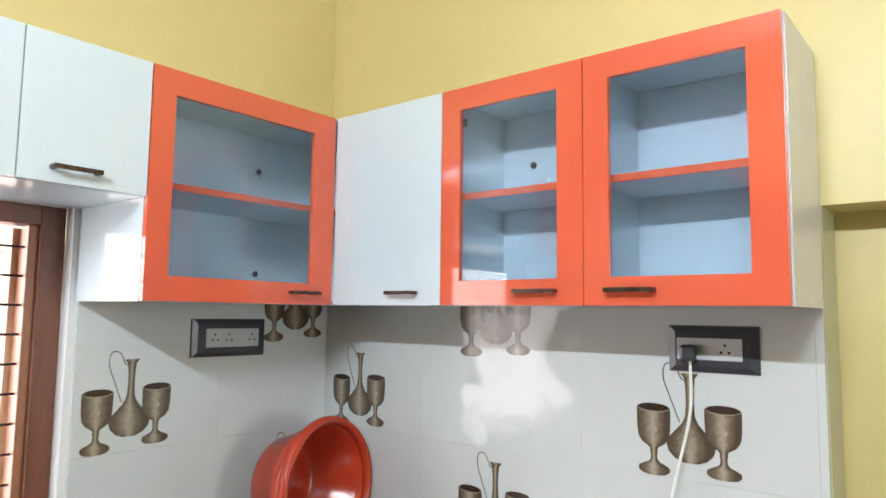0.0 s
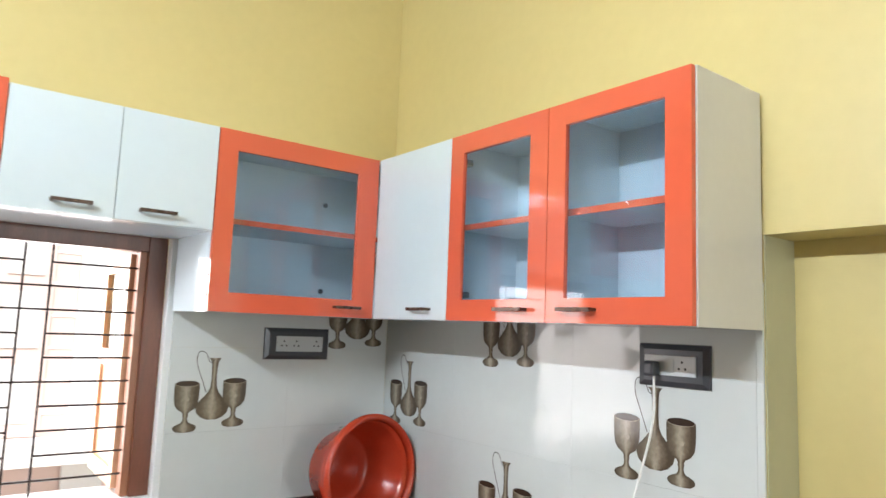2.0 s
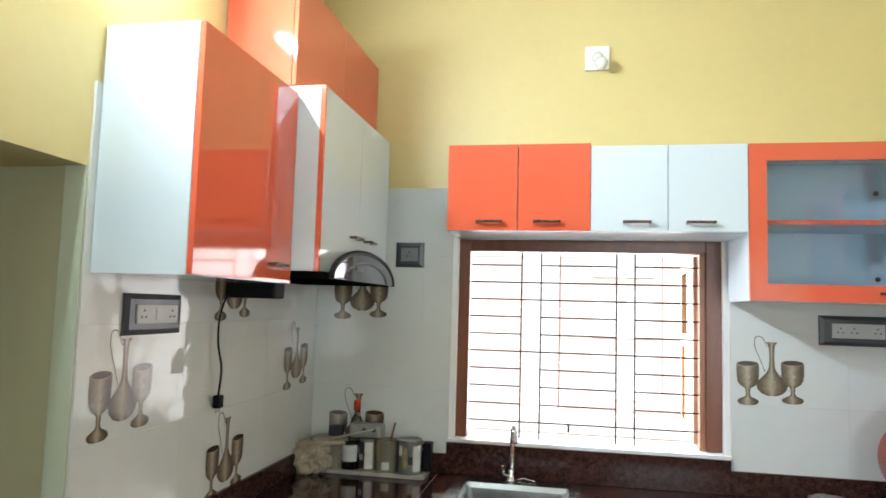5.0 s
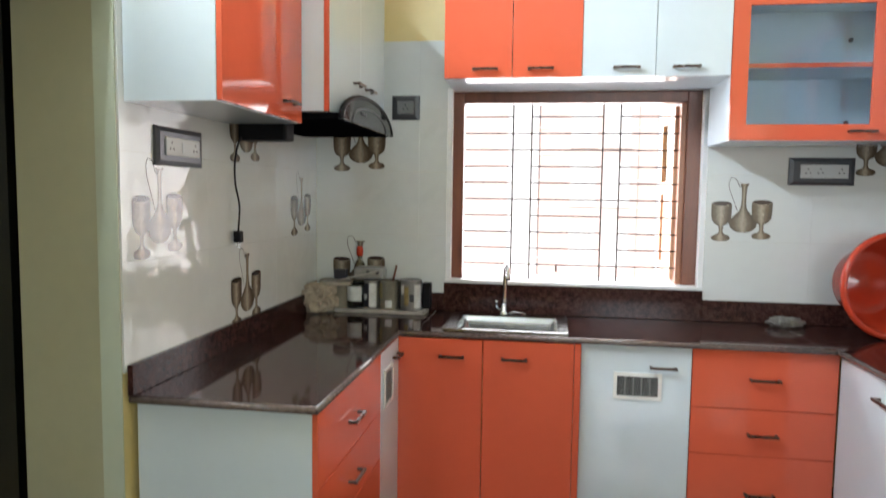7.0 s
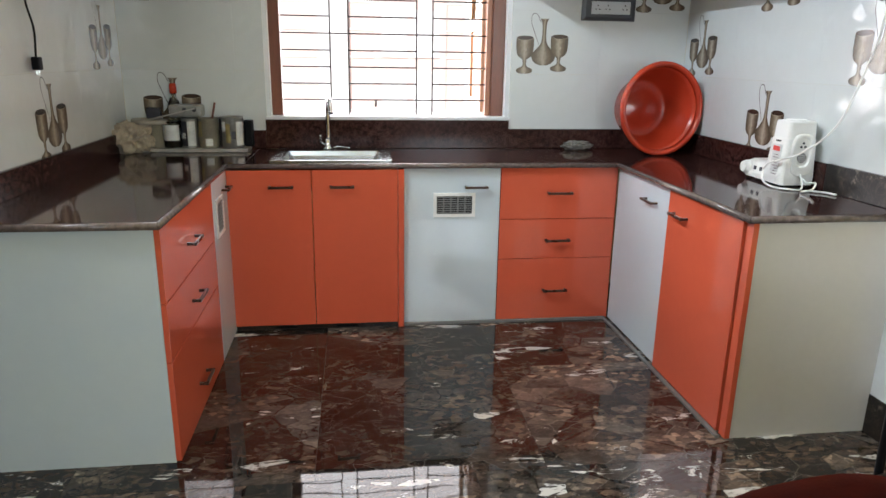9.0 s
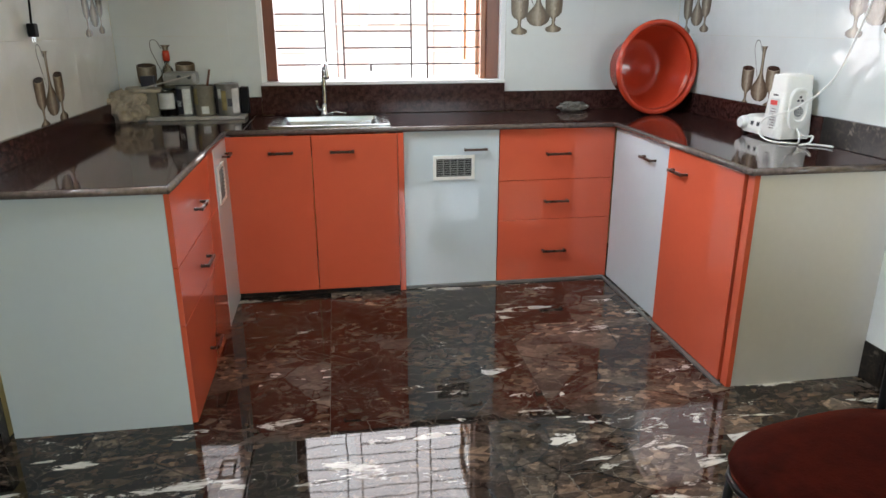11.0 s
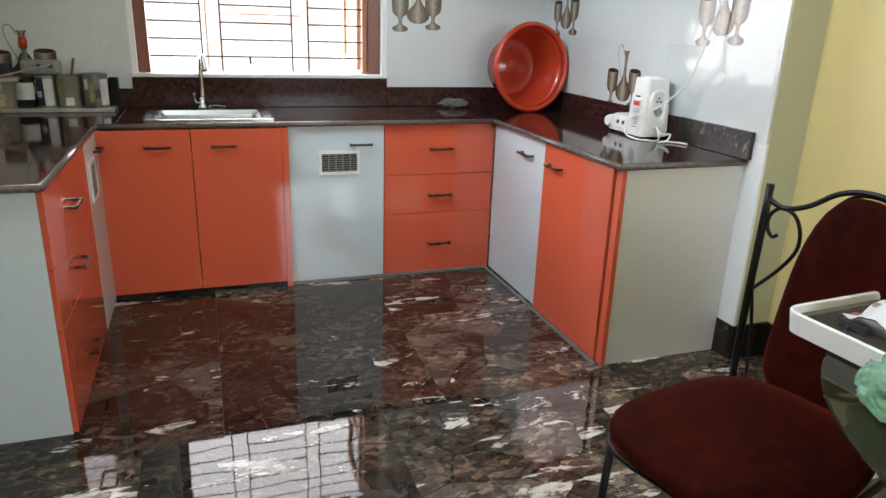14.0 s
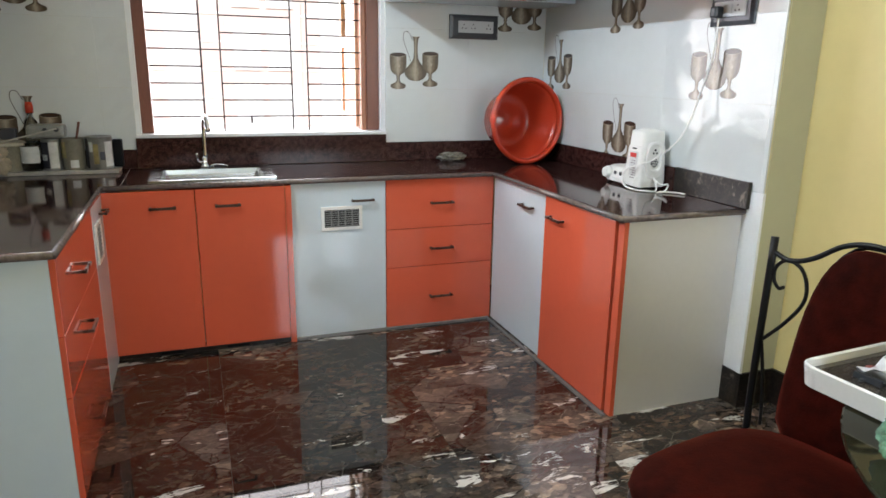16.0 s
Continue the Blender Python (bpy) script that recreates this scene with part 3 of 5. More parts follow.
# thin faces whose olive colour carries the shade on the jambs
structure("jamb", boxes((XL - 0.3445, XL - 0.004, YEL - 0.004, YEL - 0.0005, 0.166, 2.0775)), JAMB, "painted side of the doorway, its shade put into the olive colour", "trim")
structure("jamb", boxes((XR + T + 0.003, XR + 0.1845, YER - 0.004, YER - 0.0005, 0.156, 2.0345)), JAMB, "painted side of the recess, its shade put into the olive colour", "trim")
# added strip: lit edge of the left jamb, drawn in paler colour
structure("trim", boxes((XL - 0.072, XL - 0.003, YEL - 0.0078, YEL - 0.0045, 0.166, 2.0775)), PALEJ, "paler jamb strip beside the tiles, its light put into the colour", "trim")
# low grey strip where the cabinets meet the floor
structure("trim", boxes((0.46, 1.556, 1.712, 1.7315, 0.0, 0.011), (1.540, 1.5565, 0.50, 1.7105, 0.0, 0.009)), STRIPG, "narrow grey stone strip along the cabinet feet", "trim")
# skirting
structure("baseboard", boxes((XR - 0.004, XR + 0.183, YER - 0.012, YER - 0.0005, 0, 0.155), (XR + 0.173, XR + 0.1845, -4.2, YER - 0.013, 0, 0.155), (XR - 0.006, XR + T - 0.001, YER, YER + 0.095, 0, 0.155)), SKIRTM,
          "dark marble skirting", "baseboard")
structure("baseboard", boxes((XL - 0.345, XL + 0.004, YEL - 0.012, YEL - 0.0005, 0, 0.165), (XL - T + 0.0005, XL + 0.004, YEL, YEL + 0.035, 0, 0.165)), SKIRTM, "dark marble skirting", "baseboard")

# ---- window ----
win = tagged(new("window_1"), "brown wooden window with iron bars and an open shutter", "window", kind="structure")
win.location = (0.44, YB + 0.1, WZ0)
FY0, FY1 = YB + 0.06, YB + 0.15
part("window_frame", boxes((WX0 + 0.026, WX0 + 0.086, FY0, FY1, WZ0 + 0.013, WZ1 - 0.004), (WX1 - 0.10, WX1 - 0.026, FY0, FY1, WZ0 + 0.013, WZ1 - 0.004),
                           (WX0 + 0.086, WX1 - 0.10, FY0, FY1, WZ1 - 0.074, WZ1 - 0.004), bevel=0.004), WOOD, win, "dark brown varnished wood")
part("window_stop", boxes((WX1 - 0.128, WX1 - 0.10, FY0 + 0.02, FY1, WZ0 + 0.013, WZ1 - 0.074), bevel=0.003), WOODL, win, "orange-brown inner stop")
BY = YB + 0.11
for x in (0.093, 0.195, 0.580, 0.672):
    part("bar", rods([(x, BY, WZ0 + 0.013), (x, BY, WZ1 - 0.07)], r=0.0045), IRON, win)
zs = [1.118 + 0.0905 * k for k in range(10)]
for k, z in enumerate(zs):
    if k % 4 == 0 or k == 7:
        part("bar", rods([(WX0 + 0.08, BY - 0.006, z), (WX1 - 0.1, BY - 0.006, z)], r=0.004), IRON, win)
    else:
        for x0, x1 in ((WX0 + 0.08, 0.093), (0.195, 0.580), (0.672, WX1 - 0.1)):
            part("bar", rods([(x0, BY - 0.006, z), (x1, BY - 0.006, z)], r=0.004), IRON, win)
part("latch", rods([(0.345, BY - 0.006, 1.118), (0.345, BY - 0.012, 1.080)], r=0.006), IRON, win)
# shutter leaf, opened outwards
HX, HY = WX1 - 0.11, YB + 0.16
SM = Matrix.Translation((HX, HY, 0)) @ pose(0, 0, 0, 0, 0, 89)
leaf = part("shutter", boxes((0.0, 0.055, 0, 0.035, WZ0 + 0.03, WZ1 - 0.08), (0.42, 0.475, 0, 0.035, WZ0 + 0.03, WZ1 - 0.08), (0.055, 0.42, 0, 0.035, WZ1 - 0.15, WZ1 - 0.08),
                             (0.055, 0.42, 0, 0.035, WZ0 + 0.5, WZ0 + 0.57), (0.055, 0.42, 0, 0.035, WZ0 + 0.03, WZ0 + 0.1), (0.055, 0.42, 0.012, 0.022, WZ0 + 0.1, WZ0 + 0.5), m=SM), SHUTTER, win, "orange-brown wooden shutter, opened outwards")
part("pane", boxes((0.055, 0.42, 0.014, 0.019, WZ0 + 0.57, WZ1 - 0.15), m=SM), CLEARP, leaf)

# ---- outside ----
structure("ground", boxes((-60, 60, YB + 0.24, 90, -0.35, -0.3)), EXTG, "pale sunlit ground outside", "ground")
nb = thing("neighbour_house", (0.4, 8.2, -0.3), "pale pink plastered house, sunlit, seen through the window", "house")
part("wall", boxes((-9, 10, 8.2, 8.5, -0.3, 6.5)), EXTW, nb)
for k in range(18):
    part("moulding", boxes((-9, 10, 8.19, 8.2, -0.1 + 0.36 * k, -0.07 + 0.36 * k)), EXTB, nb)
for x in (-1.9, -0.25, 1.75, 3.4):
    part("pilaster", boxes((x, x + 0.42, 8.1, 8.188, -0.3, 6.5), bevel=0.01), EXTB, nb)
part("ledge", boxes((-9, 10, 7.7, 8.09, 0.15, 0.4), bevel=0.01), EXTB, nb)
nd = part("door", boxes((0.5, 1.5, 8.12, 8.186, 0.4, 2.9), bevel=0.005), EXTW, nb)
for z in (0.55, 1.35, 2.15):
    for x in (0.6, 1.04):
        part("panel", boxes((x, x + 0.36, 8.1, 8.119, z, z + 0.62), bevel=0.008), EXTB, nd)

# ---- worktop and splashback ----
SX0, SX1, SY0, SY1 = -0.187, 0.393, 1.777, 2.253     # sink cut-out
FX0, FX1, FYB = -0.396, 1.557, 1.716
YLE, YRE = 0.525, 0.487
EDGE = mat("granite_edge", (0.13, 0.10, 0.09), 0.18, var=0.55, scale=60)
wt = thing("worktop", (0.5, 1.9, TOP - 0.026), "polished brown-red granite worktop in a U with a rounded edge", "worktop")


def slab(*rows):
    bm = bmesh.new()
    for r in rows:
        box(bm, r[0], r[1], r[2], r[3], TOP - 0.026, TOP)
    bmesh.ops.remove_doubles(bm, verts=bm.verts, dist=0.0002)
    solid(bm)
    part("slab", bm, GRANITE, wt)


slab((XL + 0.001, FX0, YLE, FYB), (XL + 0.001, FX0, FYB, YB - 0.001), (FX0, -0.3075, FYB, YB - 0.001))
slab((-0.306, SX0, FYB, YB - 0.001), (SX1, 1.49, FYB, YB - 0.001), (SX0, SX1, FYB, SY0), (SX0, SX1, SY1, YB - 0.001))
slab((FX1, XR - 0.001, YRE, FYB), (1.4915, FX1, FYB, YB - 0.001), (FX1, XR - 0.001, FYB, YB - 0.001))
for x in (-0.3075, 1.49):
    part("joint", boxes((x, x + 0.0015, FYB, YB - 0.02, TOP - 0.02, TOP - 0.0004)), GROUT, wt, "pale filled joint")
for pts in ([(XL + 0.002, YLE - 0.004, TOP - 0.013), (FX0 + 0.004, YLE - 0.004, TOP - 0.013)], [(FX0 + 0.004, YLE - 0.004, TOP - 0.013), (FX0 + 0.004, FYB - 0.004, TOP - 0.013)],
            [(FX0 + 0.004, FYB - 0.004, TOP - 0.013), (FX1 - 0.004, FYB - 0.004, TOP - 0.013)], [(FX1 - 0.004, FYB - 0.004, TOP - 0.013), (FX1 - 0.004, YRE - 0.004, TOP - 0.013)],
            [(FX1 - 0.004, YRE - 0.004, TOP - 0.013), (XR - 0.002, YRE - 0.004, TOP - 0.013)]):
    part("nosing", rods(pts, r=0.0128, seg=12), EDGE, wt, "rounded speckled nosing", True)
ST = 0.02
sb = thing("splashback", (0.5, YB - 0.01, TOP + 0.001), "brown-red granite splashback strips along the tiles", "splashback")
for r, material in (((XL + 0.002, XL + ST, YLE - 0.02, YB - ST - 0.001, 0.955), SPLASHG), ((XL + 0.002, WX0 - 0.005, YB - ST, YB - 0.001, 0.955), SPLASHG), ((WX0 - 0.004, WX1 - 0.004, YB - ST - 0.004, YB - 0.0125, WZ0 - 0.006), SPLASHG),
                    ((WX1 - 0.003, XR - 0.002, YB - ST, YB - 0.001, 0.966), SPLASHG), ((XR - ST, XR - 0.002, 0.92, YB - ST - 0.001, 0.966), SPLASHG), ((XR - ST, XR - 0.002, YRE - 0.030, 0.918, 0.968), SKIRTM)):
    part("strip", boxes((*r[:4], TOP + 0.001, r[4]), bevel=0.002), material, sb, "greyer veined piece" if material is SKIRTM else "")


# ---- cabinets ----
def handle(parent, m, u, z, length=0.118, upright=False):
    """Flat bronze bar on two feet; v negative is in front of the door."""
    bm = bmesh.new()
    h = length / 2
    box(bm, u - h, u + h, -0.034, -0.024, z - 0.006, z + 0.006, bevel=0.0015)
    for s in (-1, 1):
        box(bm, u + s * (h - 0.006) - 0.005, u + s * (h - 0.006) + 0.005, -0.0245, 0.0, z - 0.005, z + 0.005)
    bm.transform(m)
    solid(bm)
    return part("handle", bm, BRONZE, parent, "flat dark bronze bar")


def slab_door(cab, m, u0, u1, z0, z1, material, name="door", label="", v=0.0):
    bm = bmesh.new()
    g = 0.0014
    box(bm, u0 + g, u1 - g, v, v + 0.018, z0 + g, z1 - g, bevel=0.0012)
    bm.transform(m)
    solid(bm)
    return part(name, bm, material, cab, label)


def glass_door(cab, m, u0, u1, z0, z1, rail):
    """Orange frame of four bars round a tinted pane. rail: frame widths at u0, u1, bottom, top."""
    g = 0.0014
    a, b, c, d = u0 + g, u1 - g, z0 + g, z1 - g
    r0, r1, rb, rt = rail
    bm = bmesh.new()
    box(bm, a, a + r0, 0, 0.018, c, d)
    box(bm, b - r1, b, 0, 0.018, c, d)
    box(bm, a + r0, b - r1, 0, 0.018, c, c + rb)
    box(bm, a + r0, b - r1, 0, 0.018, d - rt, d)
    bmesh.ops.remove_doubles(bm, verts=bm.verts, dist=0.0001)
    bm.transform(m)
    solid(bm)
    door = part("door", bm, ORANGE, cab, "orange framed glass door")
    pb = bmesh.new()
    box(pb, a + r0 - 0.004, b - r1 + 0.004, 0.009, 0.0125, c + rb - 0.004, d - rt + 0.004)
    pb.transform(m)
    solid(pb)
    pane = part("pane", pb, GLASS, door, "grey tinted glass")
    pane.visible_shadow = False
    return door


def carcass(cab, m, u0, u1, z0, z1, depth, side=None, shelf=None, open_front=True, side_name="body"):
    t = 0.017
    v0 = 0.0195
    for nm, r in (("side_panel", (u0, u0 + t, v0, depth, z0, z1)), ("side_panel", (u1 - t, u1, v0, depth, z0, z1)), ("bottom_panel", (u0 + t, u1 - t, v0, depth, z0, z0 + t)),
                  ("top_panel", (u0 + t, u1 - t, v0, depth, z1 - t, z1)), ("back_panel", (u0 + t, u1 - t, depth - 0.008, depth, z0 + t, z1 - t))):
        part(nm, boxes(r, m=m), side or WHITE, cab)
    if shelf:
        part("shelf", boxes((u0 + t, u1 - t, 0.05, depth - 0.01, shelf - 0.009, shelf + 0.009), m=m), INNER, cab)
        part("shelf_edge", boxes((u0 + t, u1 - t, 0.045, 0.0495, shelf - 0.0105, shelf + 0.0105), m=m), ORANGE, cab, "orange edge strip")


UB, UT, DU = 1.765, 2.447, 0.335       # right and corner wall units
UY, UX = 1.892, 1.800
MB, MR = on_back(UY), on_right(UX)
RU = "wall units"
# over the window
for u0, u1, material, colour, top in ((-0.222, 0.434, ORANGE, "orange", UT + 0.014), (0.434, 1.099, WHITE, "white", UT)):
    c = thing("wall_cabinet", ((u0 + u1) / 2, UY + 0.2, 2.058), "glossy %s wall cabinet with two doors above the window" % colour, "cabinet", RU)
    carcass(c, MB, u0, u1, 2.058, top, YB - UY - 0.002)
    mid = (u0 + u1) / 2
    for a, b, hu in ((u0, mid, u0 + 0.2), (mid, u1, mid + 0.135)):
        d = slab_door(c, MB, a, b, 2.058, top, material)
        handle(d, MB, hu, 2.098, 0.122)
# corner unit with a glass door
c = thing("wall_cabinet", (1.45, UY + 0.2, UB), "orange framed glass-fronted wall cabinet in the corner", "cabinet", RU)
carcass(c, MB, 1.100, UX + 0.318, UB, UT, YB - UY - 0.002, shelf=2.108)
d = glass_door(c, MB, 1.100, 1.797, UB, UT, (0.072, 0.096, 0.072, 0.076))
handle(d, MB, 1.663, 1.806)
for z in (1.885, 2.29):
    part("cam_fitting", rods([(1.755, YB - 0.0112, z), (1.755, YB - 0.0145, z)], r=0.012, seg=14), GREYP, c, "grey round fitting")
# right wall
c = thing("wall_cabinet", (UX + 0.17, 1.64, UB), "glossy white corner wall cabinet", "cabinet", RU)
for r in ((1.397, 1.414, 0.0195, DU, UB, UT), (1.414, UY - 0.004, 0.0195, DU - 0.25, UB, UB + 0.017), (1.414, UY - 0.004, 0.0195, DU - 0.25, UT - 0.017, UT)):
    part("panel", boxes(r, m=MR), WHITE, c)
d = slab_door(c, MR, 1.397, 1.890, UB, UT, WHITE)
handle(d, MR, 1.549, 1.806)
for u0, u1, hu in ((0.903, 1.397, 1.047), (0.399, 0.903, 0.768)):
    c = thing("wall_cabinet", (UX + 0.17, (u0 + u1) / 2, UB), "orange framed glass-fronted wall cabinet with one shelf", "cabinet", RU)
    carcass(c, MR, u0, u1, UB, UT, XR - UX - 0.002, shelf=2.108)
    if u0 < 0.5:
        part("end_panel", boxes((u0 - 0.003, u0 - 0.0004, 0.0195, XR - UX - 0.002, UB, UT), m=MR), CREAM, c, "cream-white end panel")
    d = glass_door(c, MR, u0, u1, UB, UT, (0.079, 0.072, 0.074, 0.070))
    handle(d, MR, hu, 1.806, 0.13)
    for z in (1.86, 2.35):
        part("hinge", boxes((u1 - 0.06 if u1 > 1 else u0 + 0.018, u1 - 0.018 if u1 > 1 else u0 + 0.06, 0.03, 0.06, z - 0.012, z + 0.012), bevel=0.003, m=MR), STEEL, c, "steel hinge")
    if u1 > 1:
        part("cam_fitting", rods([(XR - 0.0112, 1.258, 2.25), (XR - 0.0145, 1.258, 2.25)], r=0.012, seg=14), GREYP, c, "grey round fitting")

# left wall: tall unit, hood unit, loft unit
AX, BX, LX = -0.682, -0.575, -0.700
MA, MBx, ML = on_left(AX), on_left(BX), on_left(LX)
c = thing("wall_cabinet", (-0.85, 0.86, 1.772), "orange-fronted wall cabinet with a white side", "cabinet", RU)
carcass(c, MA, 0.52, 1.195, 1.772, 2.505, AX - XL - 0.002)
d = slab_door(c, MA, 0.52, 1.195, 1.772, 2.505, ORANGE, v=0.0)
handle(d, MA, 1.05, 1.835, 0.11)
c = thing("wall_cabinet", (-0.8, 1.66, 1.822), "white two-door wall cabinet above the cooker hood", "cabinet", RU)
carcass(c, MBx, 1.2, 2.13, 1.822, 2.535, BX - XL - 0.002)
part("edge_strip", boxes((1.2, 1.214, 0.0, 0.0185, 1.822, 2.535), m=MBx), ORANGE, c, "orange edge strip")
for a, b, hu in ((1.215, 1.672, 1.60), (1.672, 2.13, 1.80)):
    d = slab_door(c, MBx, a, b, 1.822, 2.535, WHITE)
    handle(d, MBx, hu, 1.985, 0.11)
c = thing("loft_cabinet", (-0.85, 1.74, 2.54), "orange loft cabinet near the ceiling", "cabinet", RU)
carcass(c, ML, 1.2, 2.295, 2.54, 2.99, LX - XL - 0.002, side=ORANGE)
for a, b in ((1.2, 1.747), (1.747, 2.295)):
    slab_door(c, ML, a, b, 2.54, 2.99, ORANGE)

# base units, back row
BY0 = 1.733
MK = on_back(BY0)
BD = YB - BY0 - 0.003
BZ = TOP - 0.028
BU = "base units"
c = thing("base_cabinet", (0.03, 2.0, 0.0), "orange sink cabinet with two doors over a marble plinth", "cabinet", BU)
for r in ((-0.395, -0.378, 0.0195, BD, 0.03, BZ), (0.425, 0.442, 0.0195, BD, 0.03, BZ), (-0.378, 0.425, 0.0195, BD, 0.03, 0.047)):
    part("panel", boxes(r, m=MK), WHITE, c)
part("plinth", boxes((-0.395, 0.427, -0.020, -0.004, 0.0, 0.0275), m=MK), SKIRTM, c, "marble plinth with vent slots")
for x in (-0.2, 0.11):
    part("plinth_slot", boxes((x, x + 0.11, -0.0235, -0.0202, 0.007, 0.02), m=MK), BLACKM, c)
for a, b, hu in ((-0.395, 0.008, -0.137), (0.008, 0.428, 0.155)):
    d = slab_door(c, MK, a, b, 0.028, BZ, ORANGE, v=-0.034)
    handle(d, MK @ Matrix.Translation((0, -0.034, 0)), hu, 0.745)
part("edge_strip", boxes((0.4285, 0.4575, -0.033, 0.018, 0.0, BZ), m=MK), ORANGE, c)
c = thing("base_cabinet", (0.70, 2.0, 0.0), "white cabinet door with a louvred air vent", "cabinet", BU)
for r in ((0.46, 0.477, 0.0195, BD, 0.0, BZ), (0.933, 0.95, 0.0195, BD, 0.0, BZ), (0.477, 0.933, 0.0195, BD, 0.01, 0.027)):
    part("panel", boxes(r, m=MK), WHITE, c)
d = slab_door(c, MK, 0.46, 0.95, 0.004, BZ, WHITE)
handle(d, MK, 0.825, 0.732)


def vent(door, m, u0, u1, z0, z1, cols):
    fr = 0.016
    v = part("vent", boxes((u0, u1, -0.008, -0.0005, z0, z0 + fr), (u0, u1, -0.008, -0.0005, z1 - fr, z1), (u0, u0 + fr, -0.008, -0.0005, z0 + fr, z1 - fr), (u1 - fr, u1, -0.008, -0.0005, z0 + fr, z1 - fr), m=m), WPLASTIC, door, "white louvred vent")
    part("vent_backing", boxes((u0 + fr, u1 - fr, -0.002, -0.0006, z0 + fr, z1 - fr), m=m), BLACKM, door)
    rows = []
    n = 8
    for k in range(n):
        z = z0 + fr + (z1 - z0 - 2 * fr) * (k + 0.5) / n
        rows.append((u0 + fr, u1 - fr, -0.006, -0.0022, z - 0.0022, z + 0.0022))
    for k in range(1, cols):
        u = u0 + fr + (u1 - u0 - 2 * fr) * k / cols
        rows.append((u - 0.003, u + 0.003, -0.0066, -0.0021, z0 + fr, z1 - fr))
    part("louvre", boxes(*rows, m=m), mat("vent_slats", (0.20, 0.205, 0.20), 0.5) if "vent_slats" not in MATS else MATS["vent_slats"], door)


vent(d, MK, 0.608, 0.822, 0.578, 0.702, 5)
c = thing("drawer_unit", (1.25, 2.0, 0.0), "orange unit of three drawers", "drawers", BU)
for r in ((0.952, 0.969, 0.0195, BD, 0.0, BZ), (1.533, 1.55, 0.0195, BD, 0.0, BZ), (0.969, 1.533, 0.0195, BD, 0.01, 0.027)):
    part("panel", boxes(r, m=MK), WHITE, c)
for a, b, hz in ((0.004, 0.346, 0.172), (0.346, 0.560, 0.447), (0.560, BZ, 0.698)):
    d = slab_door(c, MK, 0.952, 1.570, a, b, ORANGE, "drawer")
    handle(d, MK, 1.262, hz, 0.13)

# base units, right row
RX0 = 1.573
MRB = on_right(RX0)
RD = XR - RX0 - 0.003
for u0, u1, material, colour, hu in ((1.118, BY0 - 0.003, WHITE, "white", 1.312), (0.503, 1.116, ORANGE, "orange", 0.995)):
    c = thing("base_cabinet", (RX0 + 0.28, (u0 + u1) / 2, 0.0), "%s base cabinet with one door" % colour, "cabinet", BU)
    for r in ((u0, u0 + 0.017, 0.0195, RD, 0.0, BZ), (u1 - 0.017, u1, 0.0195, RD if u1 < 1.2 else 0.1, 0.0, BZ), (u0 + 0.017, u1 - 0.017, 0.0195, 0.3, 0.01, 0.027)):
        part("panel", boxes(r, m=MRB), WHITE, c)
    pr = -0.012 if u0 < 1 else 0.0
    d = slab_door(c, MRB, u0 + (0.034 if u0 < 1 else 0.0), u1, 0.006, BZ, material, v=pr)
    handle(d, MRB @ Matrix.Translation((0, pr, 0)), hu, 0.738, 0.125)
    if u0 < 1:
        part("end_panel", boxes((u0 - 0.012, u0 - 0.0005, 0.0185, RD, 0.0, BZ), m=MRB), CREAM, c, "cream-white end panel")
        part("edge_strip", boxes((u0 - 0.0135, u0 + 0.028, -0.002, 0.018, 0.0, BZ), m=MRB), ORANGE, c, "orange edge strip")

# base units, left row
LX0 = -0.411
MLB = on_left(LX0)
LD = LX0 - XL - 0.014
c = thing("drawer_unit", (LX0 - 0.28, 0.94, 0.0), "orange unit of three drawers with a white end panel", "drawers", BU)
for r in ((0.552, 0.569, 0.0195, LD, 0.0, BZ), (1.333, 1.35, 0.0195, LD, 0.0, BZ), (0.569, 1.333, 0.0195, LD, 0.01, 0.027)):
    part("panel", boxes(r, m=MLB), WHITE, c)
part("end_panel", boxes((0.536, 0.5515, 0.0, LD, 0.0, BZ), m=MLB), WHITE, c, "white end panel")
for a, b, hz in ((0.004, 0.372, 0.13), (0.372, 0.578, 0.47), (0.578, BZ, 0.69)):
    d = slab_door(c, MLB, 0.536, 1.35, a, b, ORANGE, "drawer", v=-0.0185)
    handle(d, MLB @ Matrix.Translation((0, -0.0185, 0)), 0.93, hz, 0.13)
c = thing("base_cabinet", (LX0 - 0.28, 1.54, 0.0), "white base cabinet with a louvred air vent", "cabinet", BU)
for r in ((1.352, 1.369, 0.0195, LD, 0.0, BZ), (1.713, 1.73, 0.0195, 0.1, 0.0, BZ), (1.369, 1.713, 0.0195, 0.3, 0.01, 0.027)):
    part("panel", boxes(r, m=MLB), WHITE, c)
d = slab_door(c, MLB, 1.352, BY0 - 0.003, 0.004, BZ, WHITE, v=-0.0185)
handle(d, MLB @ Matrix.Translation((0, -0.0185, 0)), 1.62, 0.755, 0.10)
vent(d, MLB @ Matrix.Translation((0, -0.0185, 0)), 1.40, 1.56, 0.57, 0.74, 4)

